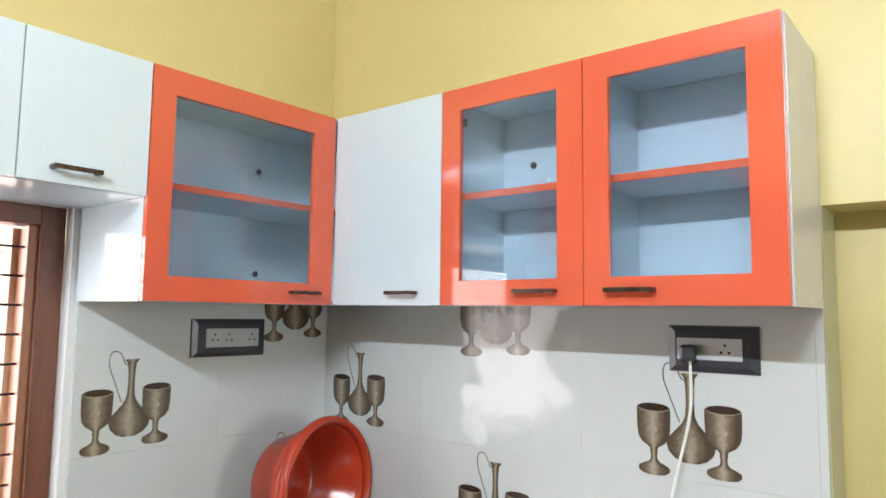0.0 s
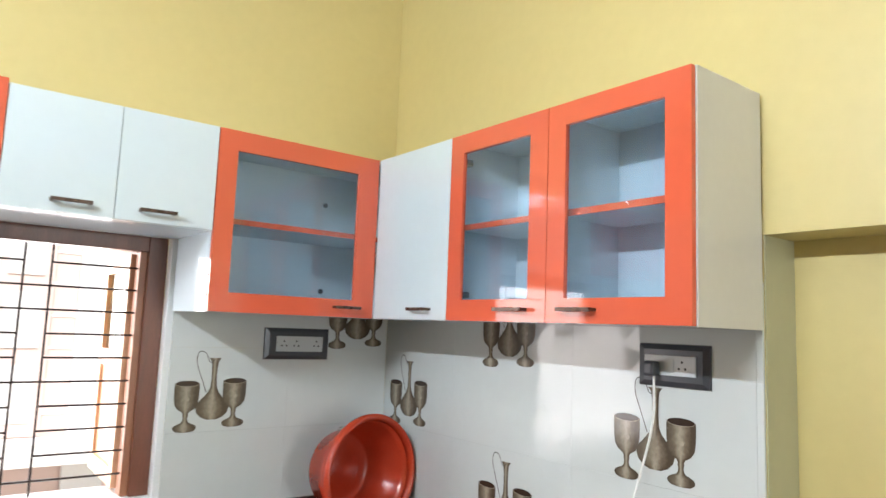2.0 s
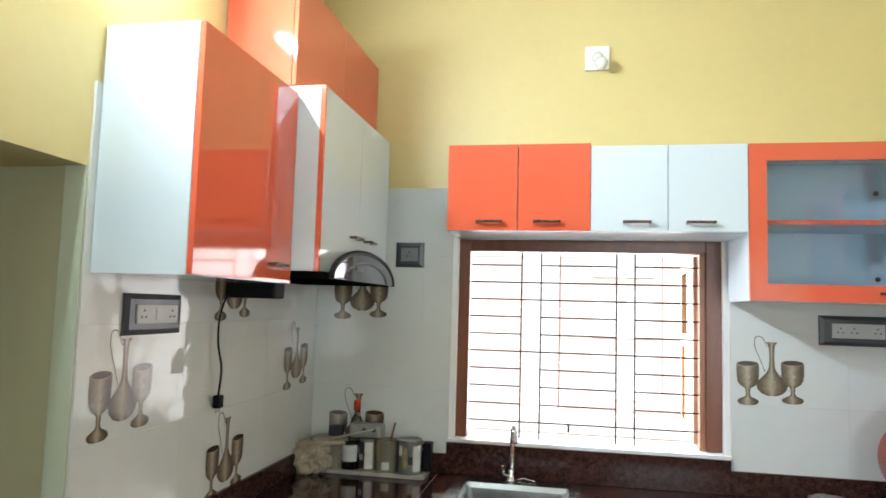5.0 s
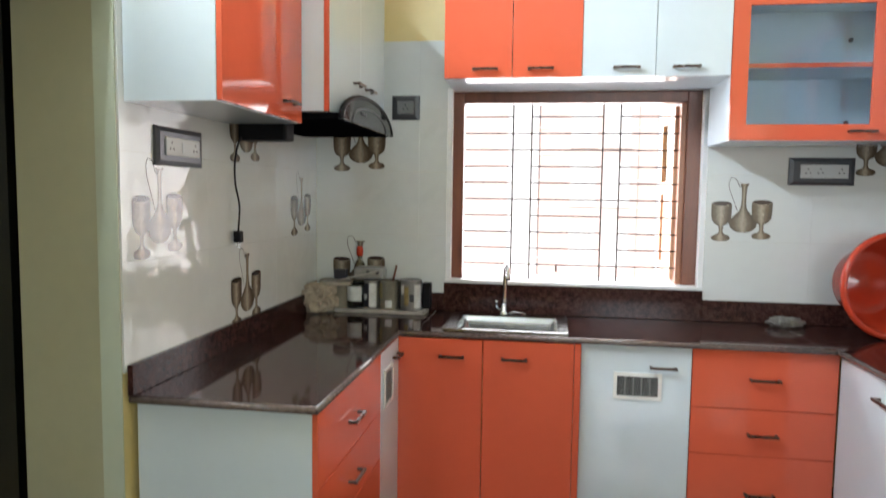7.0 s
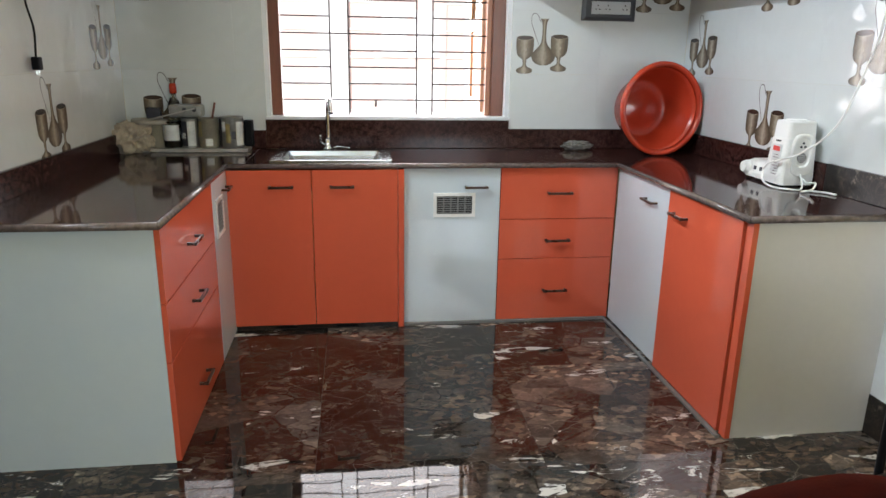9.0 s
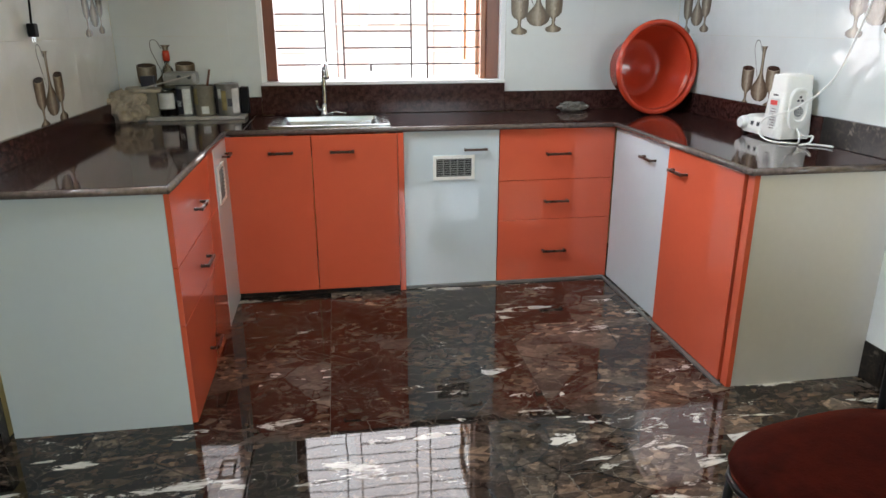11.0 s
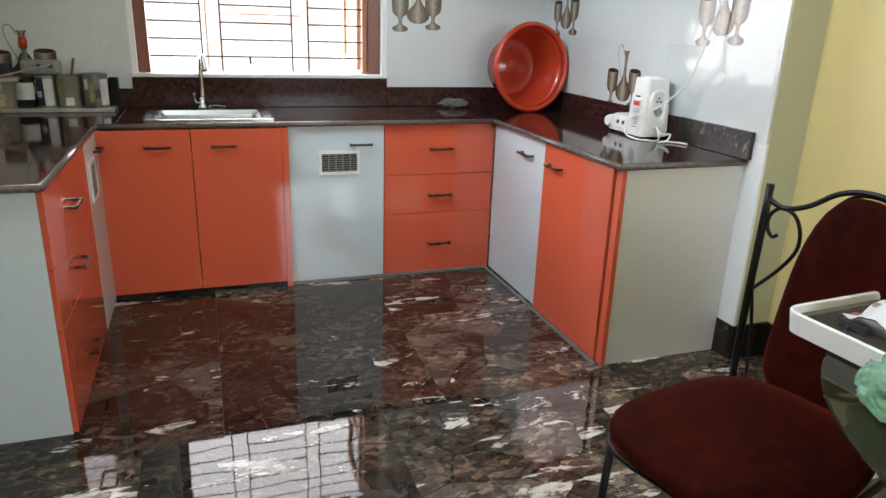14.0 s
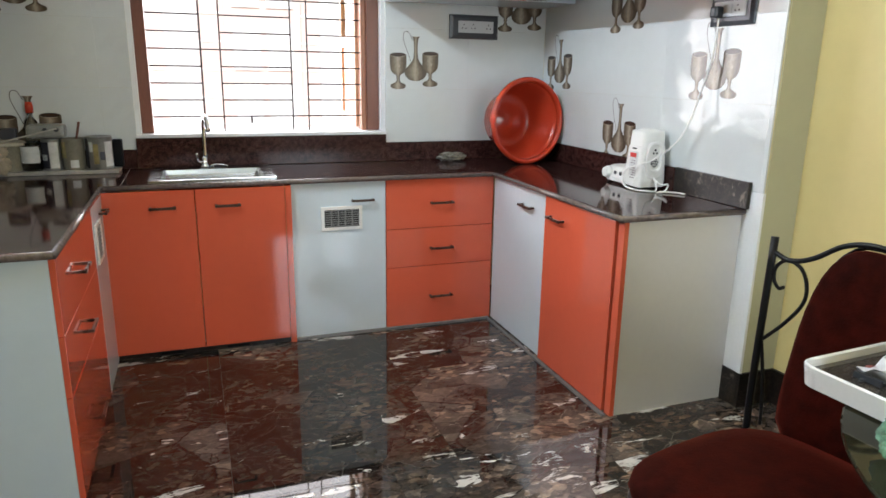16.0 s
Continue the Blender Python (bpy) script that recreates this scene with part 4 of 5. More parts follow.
# ---- tube lights ----
def tube_light(at, length, watts):
    x, y, z = at
    c = thing("tube_light", at, "white wall-mounted fluorescent tube light, switched on", "lamp")
    part("batten", boxes((x - 0.03, x, y - length / 2, y + length / 2, z - 0.03, z + 0.03), bevel=0.004), WPLASTIC, c)
    part("tube", rods([(x + 0.02, y - length / 2 + 0.03, z), (x + 0.02, y + length / 2 - 0.03, z)], r=0.014, seg=12), TUBEM, c, "glowing tube")
    area("tube_glow", (x + 0.037, y, z), (x + 1.037, y, z), length - 0.06, 0.028, watts, TUBE_C)


tube_light((XL + 0.022, 0.22, 2.91), 1.2, TUBE_W)

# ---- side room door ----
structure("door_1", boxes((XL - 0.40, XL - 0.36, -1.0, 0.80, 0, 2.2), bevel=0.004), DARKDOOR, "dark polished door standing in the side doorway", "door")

# ---- sink and tap ----
c = thing("sink", (0.105, 2.0, TOP), "stainless steel kitchen sink set in the worktop", "sink")
bm = bmesh.new()
def ring_rect(x0, x1, y0, y1, z, r, n=5):
    out = []
    for cx, cy, a0 in ((x1 - r, y1 - r, 0), (x0 + r, y1 - r, 90), (x0 + r, y0 + r, 180), (x1 - r, y0 + r, 270)):
        for k in range(n + 1):
            a = radians(a0 + 90 * k / n)
            out.append((cx + r * math.cos(a), cy + r * math.sin(a), z))
    return out


def loft(bm, rings, cap_last=True, cap_first=False):
    vs = [[bm.verts.new(p) for p in rg] for rg in rings]
    for a, b in zip(vs, vs[1:]):
        for k in range(len(a)):
            bm.faces.new((a[k], a[(k + 1) % len(a)], b[(k + 1) % len(a)], b[k]))
    if cap_last:
        bm.faces.new(vs[-1])
    if cap_first:
        bm.faces.new(vs[0][::-1])


loft(bm, [ring_rect(-0.196, 0.402, 1.768, 2.262, TOP + 0.0008, 0.004, 1), ring_rect(-0.196, 0.402, 1.768, 2.262, TOP + 0.007, 0.004, 1), ring_rect(-0.190, 0.396, 1.774, 2.256, TOP + 0.008, 0.004, 1),
          ring_rect(-0.142, 0.352, 1.822, 2.168, TOP + 0.001, 0.010, 1), ring_rect(-0.130, 0.340, 1.834, 2.156, TOP - 0.022, 0.014, 1), ring_rect(-0.118, 0.328, 1.846, 2.144, TOP - 0.13, 0.03, 1),
          ring_rect(-0.09, 0.30, 1.874, 2.116, TOP - 0.165, 0.03, 1)])
solid(bm)
part("bowl", bm, STEEL, c, "folded steel bowl with a wide sloping rim")
bm = bmesh.new()
lathe(bm, [(0.012, 0.0), (0.036, 0.001), (0.036, 0.004), (0.028, 0.005), (0.012, 0.003)], 20, Matrix.Translation((0.105, 1.99, TOP - 0.166)))
solid(bm)
part("drain", bm, CHROME, c, "chrome drain", True)
c = thing("tap", (0.072, 2.222, TOP + 0.006), "chrome swan-neck kitchen tap with a side lever", "tap")
bm = bmesh.new()
lathe(bm, [(0.026, 0.0), (0.027, 0.006), (0.020, 0.012), (0.0165, 0.03), (0.0165, 0.05), (0.0135, 0.056)], 20, Matrix.Translation((0.072, 2.222, TOP + 0.006)))
solid(bm)
part("tap_base", bm, CHROME, c, "", True)
bm = bmesh.new()
tube(bm, smooth_path([(0.076, 2.222, TOP + 0.055), (0.076, 2.222, TOP + 0.15), (0.077, 2.220, TOP + 0.235), (0.082, 2.195, TOP + 0.272), (0.090, 2.155, TOP + 0.268), (0.096, 2.125, TOP + 0.205)], 6), 0.0135, 12)
solid(bm)
part("spout", bm, CHROME, c, "", True)
bm = bmesh.new()
tube(bm, smooth_path([(0.072, 2.222, TOP + 0.03), (0.052, 2.205, TOP + 0.034), (0.036, 2.195, TOP + 0.05), (0.034, 2.19, TOP + 0.085)], 5), 0.006, 10)
solid(bm)
part("lever", bm, CHROME, c, "", True)
bm = bmesh.new()
tube(bm, smooth_path([(0.10, 2.235, TOP + 0.010), (0.13, 2.235, TOP + 0.018), (0.165, 2.228, TOP + 0.014), (0.19, 2.22, TOP + 0.010)], 6), 0.003, 8)
solid(bm)
single("thin_hose", bm, CHROME, (0.14, 2.2, TOP + 0.008), "thin metal hose lying on the sink rim", "hose", smooth=True)

# ---- cooker hood ----
c = thing("cooker_hood", (-0.8, 1.66, 1.70), "black cooker hood with a curved glass visor under the white cabinet", "hood")
part("motor_box", boxes((XL + 0.002, -0.79, 1.30, 1.40, 1.715, 1.793), bevel=0.012), BLACKM, c)
part("canopy", boxes((XL + 0.002, -0.545, 1.225, 2.10, 1.794, 1.82), bevel=0.004), BLACK, c)
bm = bmesh.new()
fr, bk = [], []
n = 20
for k in range(n + 1):
    a = math.pi * k / n
    y, z = 1.66 - 0.44 * math.cos(a), 1.797 + 0.125 * math.sin(a)
    fr.append((y, z))
for x in (-0.536, -0.524):
    bmv = [bm.verts.new((x, y, z)) for y, z in fr]
    bk.append(bmv)
bm.faces.new(bk[0])
bm.faces.new(bk[1][::-1])
for k in range(n + 1):
    j = (k + 1) % (n + 1)
    bm.faces.new((bk[0][k], bk[1][k], bk[1][j], bk[0][j]))
solid(bm)
part("visor", bm, HOODG, c, "arched dark glass visor")
bm = bmesh.new()
tube(bm, [(-0.53, y, z) for y, z in fr], 0.012, 8)
solid(bm)
part("visor_rim", bm, BLACKM, c, "", True)
bm = bmesh.new()
tube(bm, [(-0.5235, 1.66 - 0.30 * math.cos(math.pi * k / 16), 1.80 + 0.078 * math.sin(math.pi * k / 16)) for k in range(17)], 0.004, 8)
solid(bm)
part("trim_arc", bm, GREYP, c, "thin steel trim line", True)
for k in range(3):
    part("button", boxes((-0.5235, -0.5195, 1.50 + 0.03 * k, 1.515 + 0.03 * k, 1.84, 1.855), bevel=0.002), GREYP, c)
c = thing("power_cable", (-0.985, 1.25, 1.29), "black power cable with a plug hanging from the hood", "cable")
bm = bmesh.new()
tube(bm, smooth_path([(-0.985, 1.32, 1.735), (-0.982, 1.265, 1.70), (-0.984, 1.235, 1.62), (-0.985, 1.24, 1.53), (-0.98, 1.265, 1.44), (-0.982, 1.255, 1.335)], 6), 0.0042, 8)
solid(bm)
part("wire", bm, BLACKM, c, "", True)
part("plug", boxes((-0.996, -0.966, 1.236, 1.274, 1.288, 1.338), bevel=0.007), BLACKM, c)
part("pin", rods([(-0.982, 1.244, 1.27), (-0.982, 1.244, 1.289)], [(-0.982, 1.266, 1.27), (-0.982, 1.266, 1.289)], r=0.003), STEEL, c)


# ---- sockets ----
mat("dim_module", (0.16, 0.17, 0.18), 0.35, var=0.05, scale=15)

def socket(m, u0, u1, z0, z1, label, holes, switch=()):
    """Dark plate with a sloped rim, pale module inside, round pin holes. v negative is in front of the wall."""
    at = m @ Vector(((u0 + u1) / 2, 0, z0))
    c = thing("wall_socket", at, label, "socket", "wall sockets")
    bm = bmesh.new()
    loft(bm, [[(u0, -0.0005, z0), (u1, -0.0005, z0), (u1, -0.0005, z1), (u0, -0.0005, z1)], [(u0 + 0.002, -0.008, z0 + 0.002), (u1 - 0.002, -0.008, z0 + 0.002), (u1 - 0.002, -0.008, z1 - 0.002), (u0 + 0.002, -0.008, z1 - 0.002)],
              [(u0 + 0.022, -0.013, z0 + 0.018), (u1 - 0.022, -0.013, z0 + 0.018), (u1 - 0.022, -0.013, z1 - 0.018), (u0 + 0.022, -0.013, z1 - 0.018)]])
    bm.transform(m)
    solid(bm)
    part("plate", bm, GREYP, c, "dark grey plate")
    w = u1 - u0
    a, b, p, q = u0 + w * 0.17, u1 - w * 0.11, z0 + 0.036, z1 - 0.036
    if w < 0.2:
        a, b = u0 + 0.032, u1 - 0.032
        p, q = z0 + 0.032, z1 - 0.032
    part("module", boxes((a, b, -0.018, -0.0132, p, q), bevel=0.0015, m=m), SOCK if w > 0.2 else MATS["dim_module"], c, "grey module")
    zc = (p + q) / 2
    for h in holes:
        u = a + (b - a) * h
        for du, dz in ((0, 0.012), (-0.011, -0.008), (0.011, -0.008)):
            part("pin_hole", rods([m @ Vector((u + du, -0.0181, zc + dz)), m @ Vector((u + du, -0.019, zc + dz))], r=0.0038, seg=10), BLACKM, c)
    for s in switch:
        u = a + (b - a) * s
        part("switch", boxes((u - 0.016, u + 0.016, -0.022, -0.0182, zc - 0.02, zc + 0.02), bevel=0.002, m=m), SOCK, c)
    return c


socket(on_back(YB), 1.500, 1.815, 1.572, 1.712, "dark grey wall socket plate with three outlets on the tiles", (0.16, 0.42, 0.86))
socket(on_right(XR), 0.553, 0.803, 1.583, 1.716, "dark grey wall socket plate with a plugged-in white cable", (0.25,), (0.5,))
socket(on_left(XL), 0.675, 0.985, 1.585, 1.718, "grey wall socket plate with two outlets under the cabinet", (0.15, 0.85), (0.5,))
socket(on_back(YB), -0.570, -0.415, 1.905, 2.038, "small dark wall socket beside the window", (0.5,))

# ---- bulb ----
c = thing("wall_bulb", (0.47, YB + T, 2.94), "opal bulb in a white holder on a square base plate", "lamp")
part("base_plate", boxes((0.408, 0.530, YB + T - 0.02, YB + T - 0.0005, 2.94, 3.066), bevel=0.004), WPLASTIC, c)
BMx = Matrix.Translation((0.47, YB + T - 0.02, 3.005)) @ pose(0, 0, 0, 128, 0, 14)
bm = bmesh.new()
lathe(bm, [(0.03, 0.0), (0.03, 0.012), (0.022, 0.02), (0.022, 0.045)], 20, BMx)
solid(bm)
part("holder", bm, WPLASTIC, c, "", True)
bm = bmesh.new()
lathe(bm, [(0.018, 0.045), (0.024, 0.056), (0.031, 0.075), (0.032, 0.092), (0.026, 0.11), (0.012, 0.12), (0.002, 0.122)], 20, BMx)
solid(bm)
part("bulb", bm, BULBM, c, "opal bulb", True)

# ---- red tub in the corner ----
TM = Matrix.Translation((1.884, 1.985, 1.107)) @ pose(0, 0, 0, 87, 0, 9) @ Matrix.Diagonal((0.955, 0.955, 1.12, 1))
tub = thing("plastic_tub", (1.868, 2.05, TOP + 0.001), "red plastic tub leaning on its side in the worktop corner", "tub")
bm = bmesh.new()
lathe(bm, [(0.150, -0.195), (0.170, -0.195), (0.176, -0.185), (0.205, -0.09), (0.214, -0.085), (0.236, -0.004), (0.2305, -0.004), (0.222, -0.038), (0.2185, -0.042), (0.206, -0.082), (0.198, -0.088),
           (0.186, -0.132), (0.182, -0.136), (0.168, -0.178), (0.155, -0.186), (0.10, -0.186), (0.096, -0.183), (0.06, -0.183), (0.055, -0.179), (0.001, -0.179)], 64, TM, cap=False)
solid(bm)
part("bowl", bm, RED, tub, "", True)
bm = bmesh.new()
lathe(bm, [(0.2365, -0.003), (0.243, 0.004), (0.253, 0.006), (0.258, -0.006), (0.263, -0.005), (0.264, 0.008), (0.257, 0.021), (0.243, 0.021), (0.2345, 0.010), (0.231, -0.0035), (0.2365, -0.003)], 64, TM, cap=False)
solid(bm)
part("rim", bm, RED, tub, "rolled rim", True)

# ---- mixer grinder base ----
c = thing("mixer_base", (2.05, 1.18, TOP + 0.001), "white mixer grinder base with its cord on the worktop", "mixer")
MZ = TOP + 0.012
HX0, HX1, HY0, HY1 = 1.975, 2.118, 0.9800, 1.1100       # motor housing
bm = bmesh.new()
loft(bm, [ring_rect(HX0, HX1, HY0, HY1, MZ, 0.014), ring_rect(HX0 - 0.003, HX1 + 0.002, HY0 - 0.003, HY1, MZ + 0.03, 0.014), ring_rect(HX0 + 0.008, HX1 - 0.004, HY0 + 0.004, HY1 - 0.008, MZ + 0.188, 0.014),
          ring_rect(HX0 + 0.011, HX1 - 0.007, HY0 + 0.007, HY1 - 0.011, MZ + 0.191, 0.014), ring_rect(HX0 + 0.014, HX1 - 0.009, HY0 + 0.009, HY1 - 0.014, MZ + 0.256, 0.014), ring_rect(HX0 + 0.018, HX1 - 0.013, HY0 + 0.013, HY1 - 0.018, MZ + 0.262, 0.012)], True, True)
solid(bm)
part("motor_housing", bm, WPLASTIC, c, "tall white housing")
bm = bmesh.new()
loft(bm, [ring_rect(1.982, 2.108, 1.0950, 1.2800, MZ, 0.03), ring_rect(1.979, 2.110, 1.0950, 1.2830, MZ + 0.02, 0.03), ring_rect(1.990, 2.10, 1.0950, 1.2730, MZ + 0.068, 0.03), ring_rect(2.0, 2.09, 1.0950, 1.2600, MZ + 0.076, 0.025)], True, True)
solid(bm)
part("base", bm, WPLASTIC, c, "low white base")
bm = bmesh.new()
lathe(bm, [(0.030, 0.0), (0.030, 0.012), (0.025, 0.018), (0.023, 0.028), (0.002, 0.029)], 24, Matrix.Translation((1.986, 1.2480, MZ + 0.040)) @ pose(0, 0, 0, 0, -90, 0))
solid(bm)
part("knob", bm, WPLASTIC, c, "round speed knob")
for y in (1.1900, 1.1450):
    part("button", boxes((1.979, 1.985, y - 0.008, y + 0.008, MZ + 0.034, MZ + 0.052), bevel=0.002), GREYP, c)
bm = bmesh.new()
lathe(bm, [(0.058, 0.0), (0.056, 0.012), (0.047, 0.014), (0.043, 0.006), (0.002, 0.006)], 28, Matrix.Translation((2.046, 1.0430, MZ + 0.2605)) @ Matrix.Diagonal((0.75, 0.7, 0.5, 1)))
solid(bm)
part("coupling_ring", bm, WPLASTIC, c)


def oval(y, rx, rz, cz):
    """An upright oblong ring on the housing's near face."""
    out = []
    for k in range(28):
        a = 2 * math.pi * k / 28
        ca, sa = math.cos(a), math.sin(a)
        rr = (abs(ca) ** 3.2 + abs(sa) ** 3.2) ** (-1 / 3.2)
        out.append((2.050 + rx * ca * rr, y, MZ + cz + rz * sa * rr))
    return out


bm = bmesh.new()
loft(bm, [oval(0.9850, 0.050, 0.088, 0.125), oval(0.9720, 0.048, 0.086, 0.125), oval(0.9700, 0.044, 0.082, 0.125), oval(0.9700, 0.032, 0.062, 0.138), oval(0.9780, 0.027, 0.056, 0.138)])
solid(bm)
part("side_cover", bm, WPLASTIC, c, "raised oblong cover with a sunken middle")
bm = bmesh.new()
lathe(bm, [(0.020, 0.0), (0.020, 0.003), (0.001, 0.003)], 20, Matrix.Translation((2.048, 0.9775, MZ + 0.115)) @ pose(0, 0, 0, 90, 0, 0))
solid(bm)
part("vent_disc", bm, GREYP, c, "round dark vent")
for k in range(4):
    part("vent_slat", boxes((2.031, 2.065, 0.9725, 0.9743, MZ + 0.1015 + 0.008 * k, MZ + 0.1045 + 0.008 * k)), WPLASTIC, c)
for x, z in ((2.040, 0.160), (2.058, 0.160), (2.049, 0.175)):
    part("dot", rods([(x, 0.9785, MZ + z), (x, 0.9755, MZ + z)], r=0.005, seg=10), GREYP, c)
part("label", boxes((HX0 - 0.0015, HX0 + 0.008, 1.0130, 1.0670, MZ + 0.03, MZ + 0.165)), TINW, c, "white printed label")
part("label_head", boxes((HX0 - 0.0028, HX0 - 0.0017, 1.0170, 1.0630, MZ + 0.138, MZ + 0.158)), REDLAB, c, "red label heading")
for k in range(8):
    part("text_bar", boxes((HX0 - 0.0028, HX0 - 0.0017, 1.0210, 1.0570 - 0.008 * (k % 3), MZ + 0.040 + 0.0115 * k, MZ + 0.0435 + 0.0115 * k)), GREYPRINT, c)
part("warning_mark", boxes((HX0 + 0.004, HX0 + 0.008, 1.0300, 1.0600, MZ + 0.176, MZ + 0.182)), BLACKM, c)
for x in (1.995, 2.10):
    for y in (1.0050, 1.2550):
        part("rubber_foot", rods([(x, y, TOP + 0.0005), (x, y, MZ + 0.002)], r=0.011, seg=12), BLACKM, c)
bm = bmesh.new()
tube(bm, smooth_path([(2.05, 0.9730, MZ + 0.045), (2.045, 0.9450, TOP + 0.03), (2.02, 0.9150, TOP + 0.006), (1.975, 0.9300, TOP + 0.006), (1.945, 0.9850, TOP + 0.006), (1.935, 1.0450, TOP + 0.022), (1.945, 1.0700, TOP + 0.065), (1.945, 1.0350, TOP + 0.10),
                      (1.955, 0.9750, TOP + 0.12), (1.99, 0.8950, TOP + 0.16), (2.05, 0.8050, TOP + 0.27), (2.095, 0.77, TOP + 0.45), (2.112, 0.735, TOP + 0.62), (2.118, 0.735, TOP + 0.765)], 7), 0.0042, 8)
solid(bm)
part("cord", bm, WPLASTIC, c, "white cord", True)
bm = bmesh.new()
tube(bm, smooth_path([(2.05, 0.9730, MZ + 0.04), (2.06, 0.9350, TOP + 0.030), (2.055, 0.8750, TOP + 0.040), (2.02, 0.8450, TOP + 0.018), (2.0, 0.8750, TOP + 0.006), (2.04, 0.8850, TOP + 0.006), (2.085, 0.8450, TOP + 0.006), (2.10, 0.8050, TOP + 0.006)], 7), 0.0042, 8)
solid(bm)
part("cord_loop", bm, WPLASTIC, c, "white cord", True)
part("plug", boxes((2.085, 2.1255, 0.716, 0.756, 1.615, 1.662), bevel=0.010), GREYP, c, "grey plug in the wall socket")

# ---- clutter in the left corner ----
single("ledge_board", boxes((-0.955, -0.345, 2.118, 2.272, TOP + 0.001, TOP + 0.020), bevel=0.003), mat("stone_offcut", (0.36, 0.34, 0.31), 0.5, var=0.3, scale=12), (-0.65, 2.2, TOP + 0.001), "pale stone offcut lying along the splashback", "board")
CZ = TOP + 0.0205


def crumple(name, at, sx, sy, sz, material, label, seed, rough=0.35):
    bm = bmesh.new()
    bmesh.ops.create_icosphere(bm, subdivisions=5, radius=1.0)
    for v in bm.verts:
        p = v.co.copy()
        n = noise.noise(p * 2.0 + Vector((seed, 0, 0))) * 0.6 + (0.3 - abs(noise.noise(p * 2.6 + Vector((0, seed, 0))))) * 1.7 + (0.3 - abs(noise.noise(Vector((p.x * 9, p.y * 5, p.z * 3)) + Vector((0, 0, seed))))) * 0.45
        p *= 1 + rough * n
        v.co = Vector((p.x * sx, p.y * sy, p.z * sz))
    low = min(v.co.z for v in bm.verts)
    flat = low + sz * 0.3
    for v in bm.verts:
        v.co.z = max(v.co.z, flat) - flat
        v.co += Vector(at)
    return single(name, bm, material, at, label, "cloth" if "cloth" in label or "rag" in label else "bag", smooth=True)


crumple("rag", (-0.925, 2.10, TOP + 0.001), 0.088, 0.060, 0.070, RAGM, "crumpled pale beige rag on the worktop", 5.7, 0.62)
crumple("rag", (1.50, 2.215, TOP + 0.001), 0.075, 0.045, 0.024, RAGG, "crumpled grey-green cloth on the worktop", 9.4, 0.5)


def can(name, x, y, r, h, material, label, bands=(), lid=None, open_top=False):
    c = thing(name, (x, y, CZ), label, "can", "paint tins")
    bm = bmesh.new()
    m = Matrix.Translation((x, y, CZ))
    prof = [(r * 0.98, 0.0), (r, 0.003), (r, h - 0.004), (r * 1.02, h)]
    if open_top:
        prof += [(r * 0.96, h - 0.002), (r * 0.93, h * 0.25), (0.001, h * 0.24)]
    else:
        prof += [(r * 0.96, h - 0.001), (r * 0.93, h - 0.007), (0.001, h - 0.007)]
    lathe(bm, prof, 28, m)
    solid(bm)
    part("tin", bm, material, c, "", True)
    for z0, z1, a0, a1, mt in bands:
        bm = bmesh.new()
        k = 16
        ra = r + 0.0008
        vs = [[bm.verts.new((x + ra * math.cos(radians(a0 + (a1 - a0) * i / k)), y + ra * math.sin(radians(a0 + (a1 - a0) * i / k)), CZ + z)) for i in range(k + 1)] for z in (z0, z1)]
        for i in range(k):
            bm.faces.new((vs[0][i], vs[0][i + 1], vs[1][i + 1], vs[1][i]))
        part("label", bm, mt, c)
    return c


can("plastic_pot", -0.835, 2.19, 0.058, 0.125, MUD, "stained plastic pot with a pale lid on the ledge")
single("lid", (lambda b: (lathe(b, [(0.001, 0.0), (0.088, 0.0), (0.092, 0.004), (0.092, 0.016), (0.086, 0.020), (0.001, 0.018)], 32, Matrix.Translation((-0.845, 2.165, CZ + 0.129)) @ pose(0, 0, 0, 0, 3, 0), cap=False), solid(b), b)[2])(bmesh.new()),
       mat("beige_lid", (0.36, 0.32, 0.26), 0.55, var=0.25, scale=10), (-0.845, 2.165, CZ + 0.126), "wide beige plastic lid lying on a pot", "lid")
single("small_pack", boxes((-0.865, -0.795, 2.185, 2.225, CZ + 0.152, CZ + 0.205), bevel=0.004), TINB, (-0.83, 2.2, CZ + 0.15), "small black pack lying on the lid", "box")
can("plastic_jar", -0.738, 2.178, 0.045, 0.14, CLEARP, "clear plastic jar with a white label", [(0.04, 0.12, 200, 330, TINW)])
can("paint_tin", -0.648, 2.18, 0.043, 0.155, TIN, "small paint tin with a black and white label", [(0.012, 0.14, 195, 262, TINB), (0.012, 0.14, 264, 320, TINW), (0.05, 0.08, 200, 250, TINW)])
mug = can("paint_tin", -0.552, 2.185, 0.052, 0.155, MUD, "open stained tin with a brush standing in it", [(0.012, 0.05, 258, 300, TINW), (0.06, 0.14, 190, 240, YPATCH)], open_top=True)
part("brush_stick", rods([(-0.555, 2.19, CZ + 0.05), (-0.515, 2.2, CZ + 0.235)], r=0.006), WOOD, mug, "brown brush handle")
can("paint_tin", -0.432, 2.175, 0.062, 0.165, TIN, "silver paint tin with a black and white label", [(0.008, 0.155, 175, 225, TINB), (0.015, 0.14, 300, 345, TINW), (0.03, 0.13, 250, 272, YPATCH), (0.05, 0.09, 277, 298, TINB), (0.09, 0.14, 230, 248, TINW)])
single("black_box", boxes((-0.375, -0.33, 2.215, 2.275, CZ, CZ + 0.14), bevel=0.006), BLACKM, (-0.35, 2.245, CZ), "black plastic box against the splashback", "box")
mat("wrapped_box", (0.25, 0.25, 0.235), 0.3, var=0.3, scale=14, bump=0.3, bscale=30)
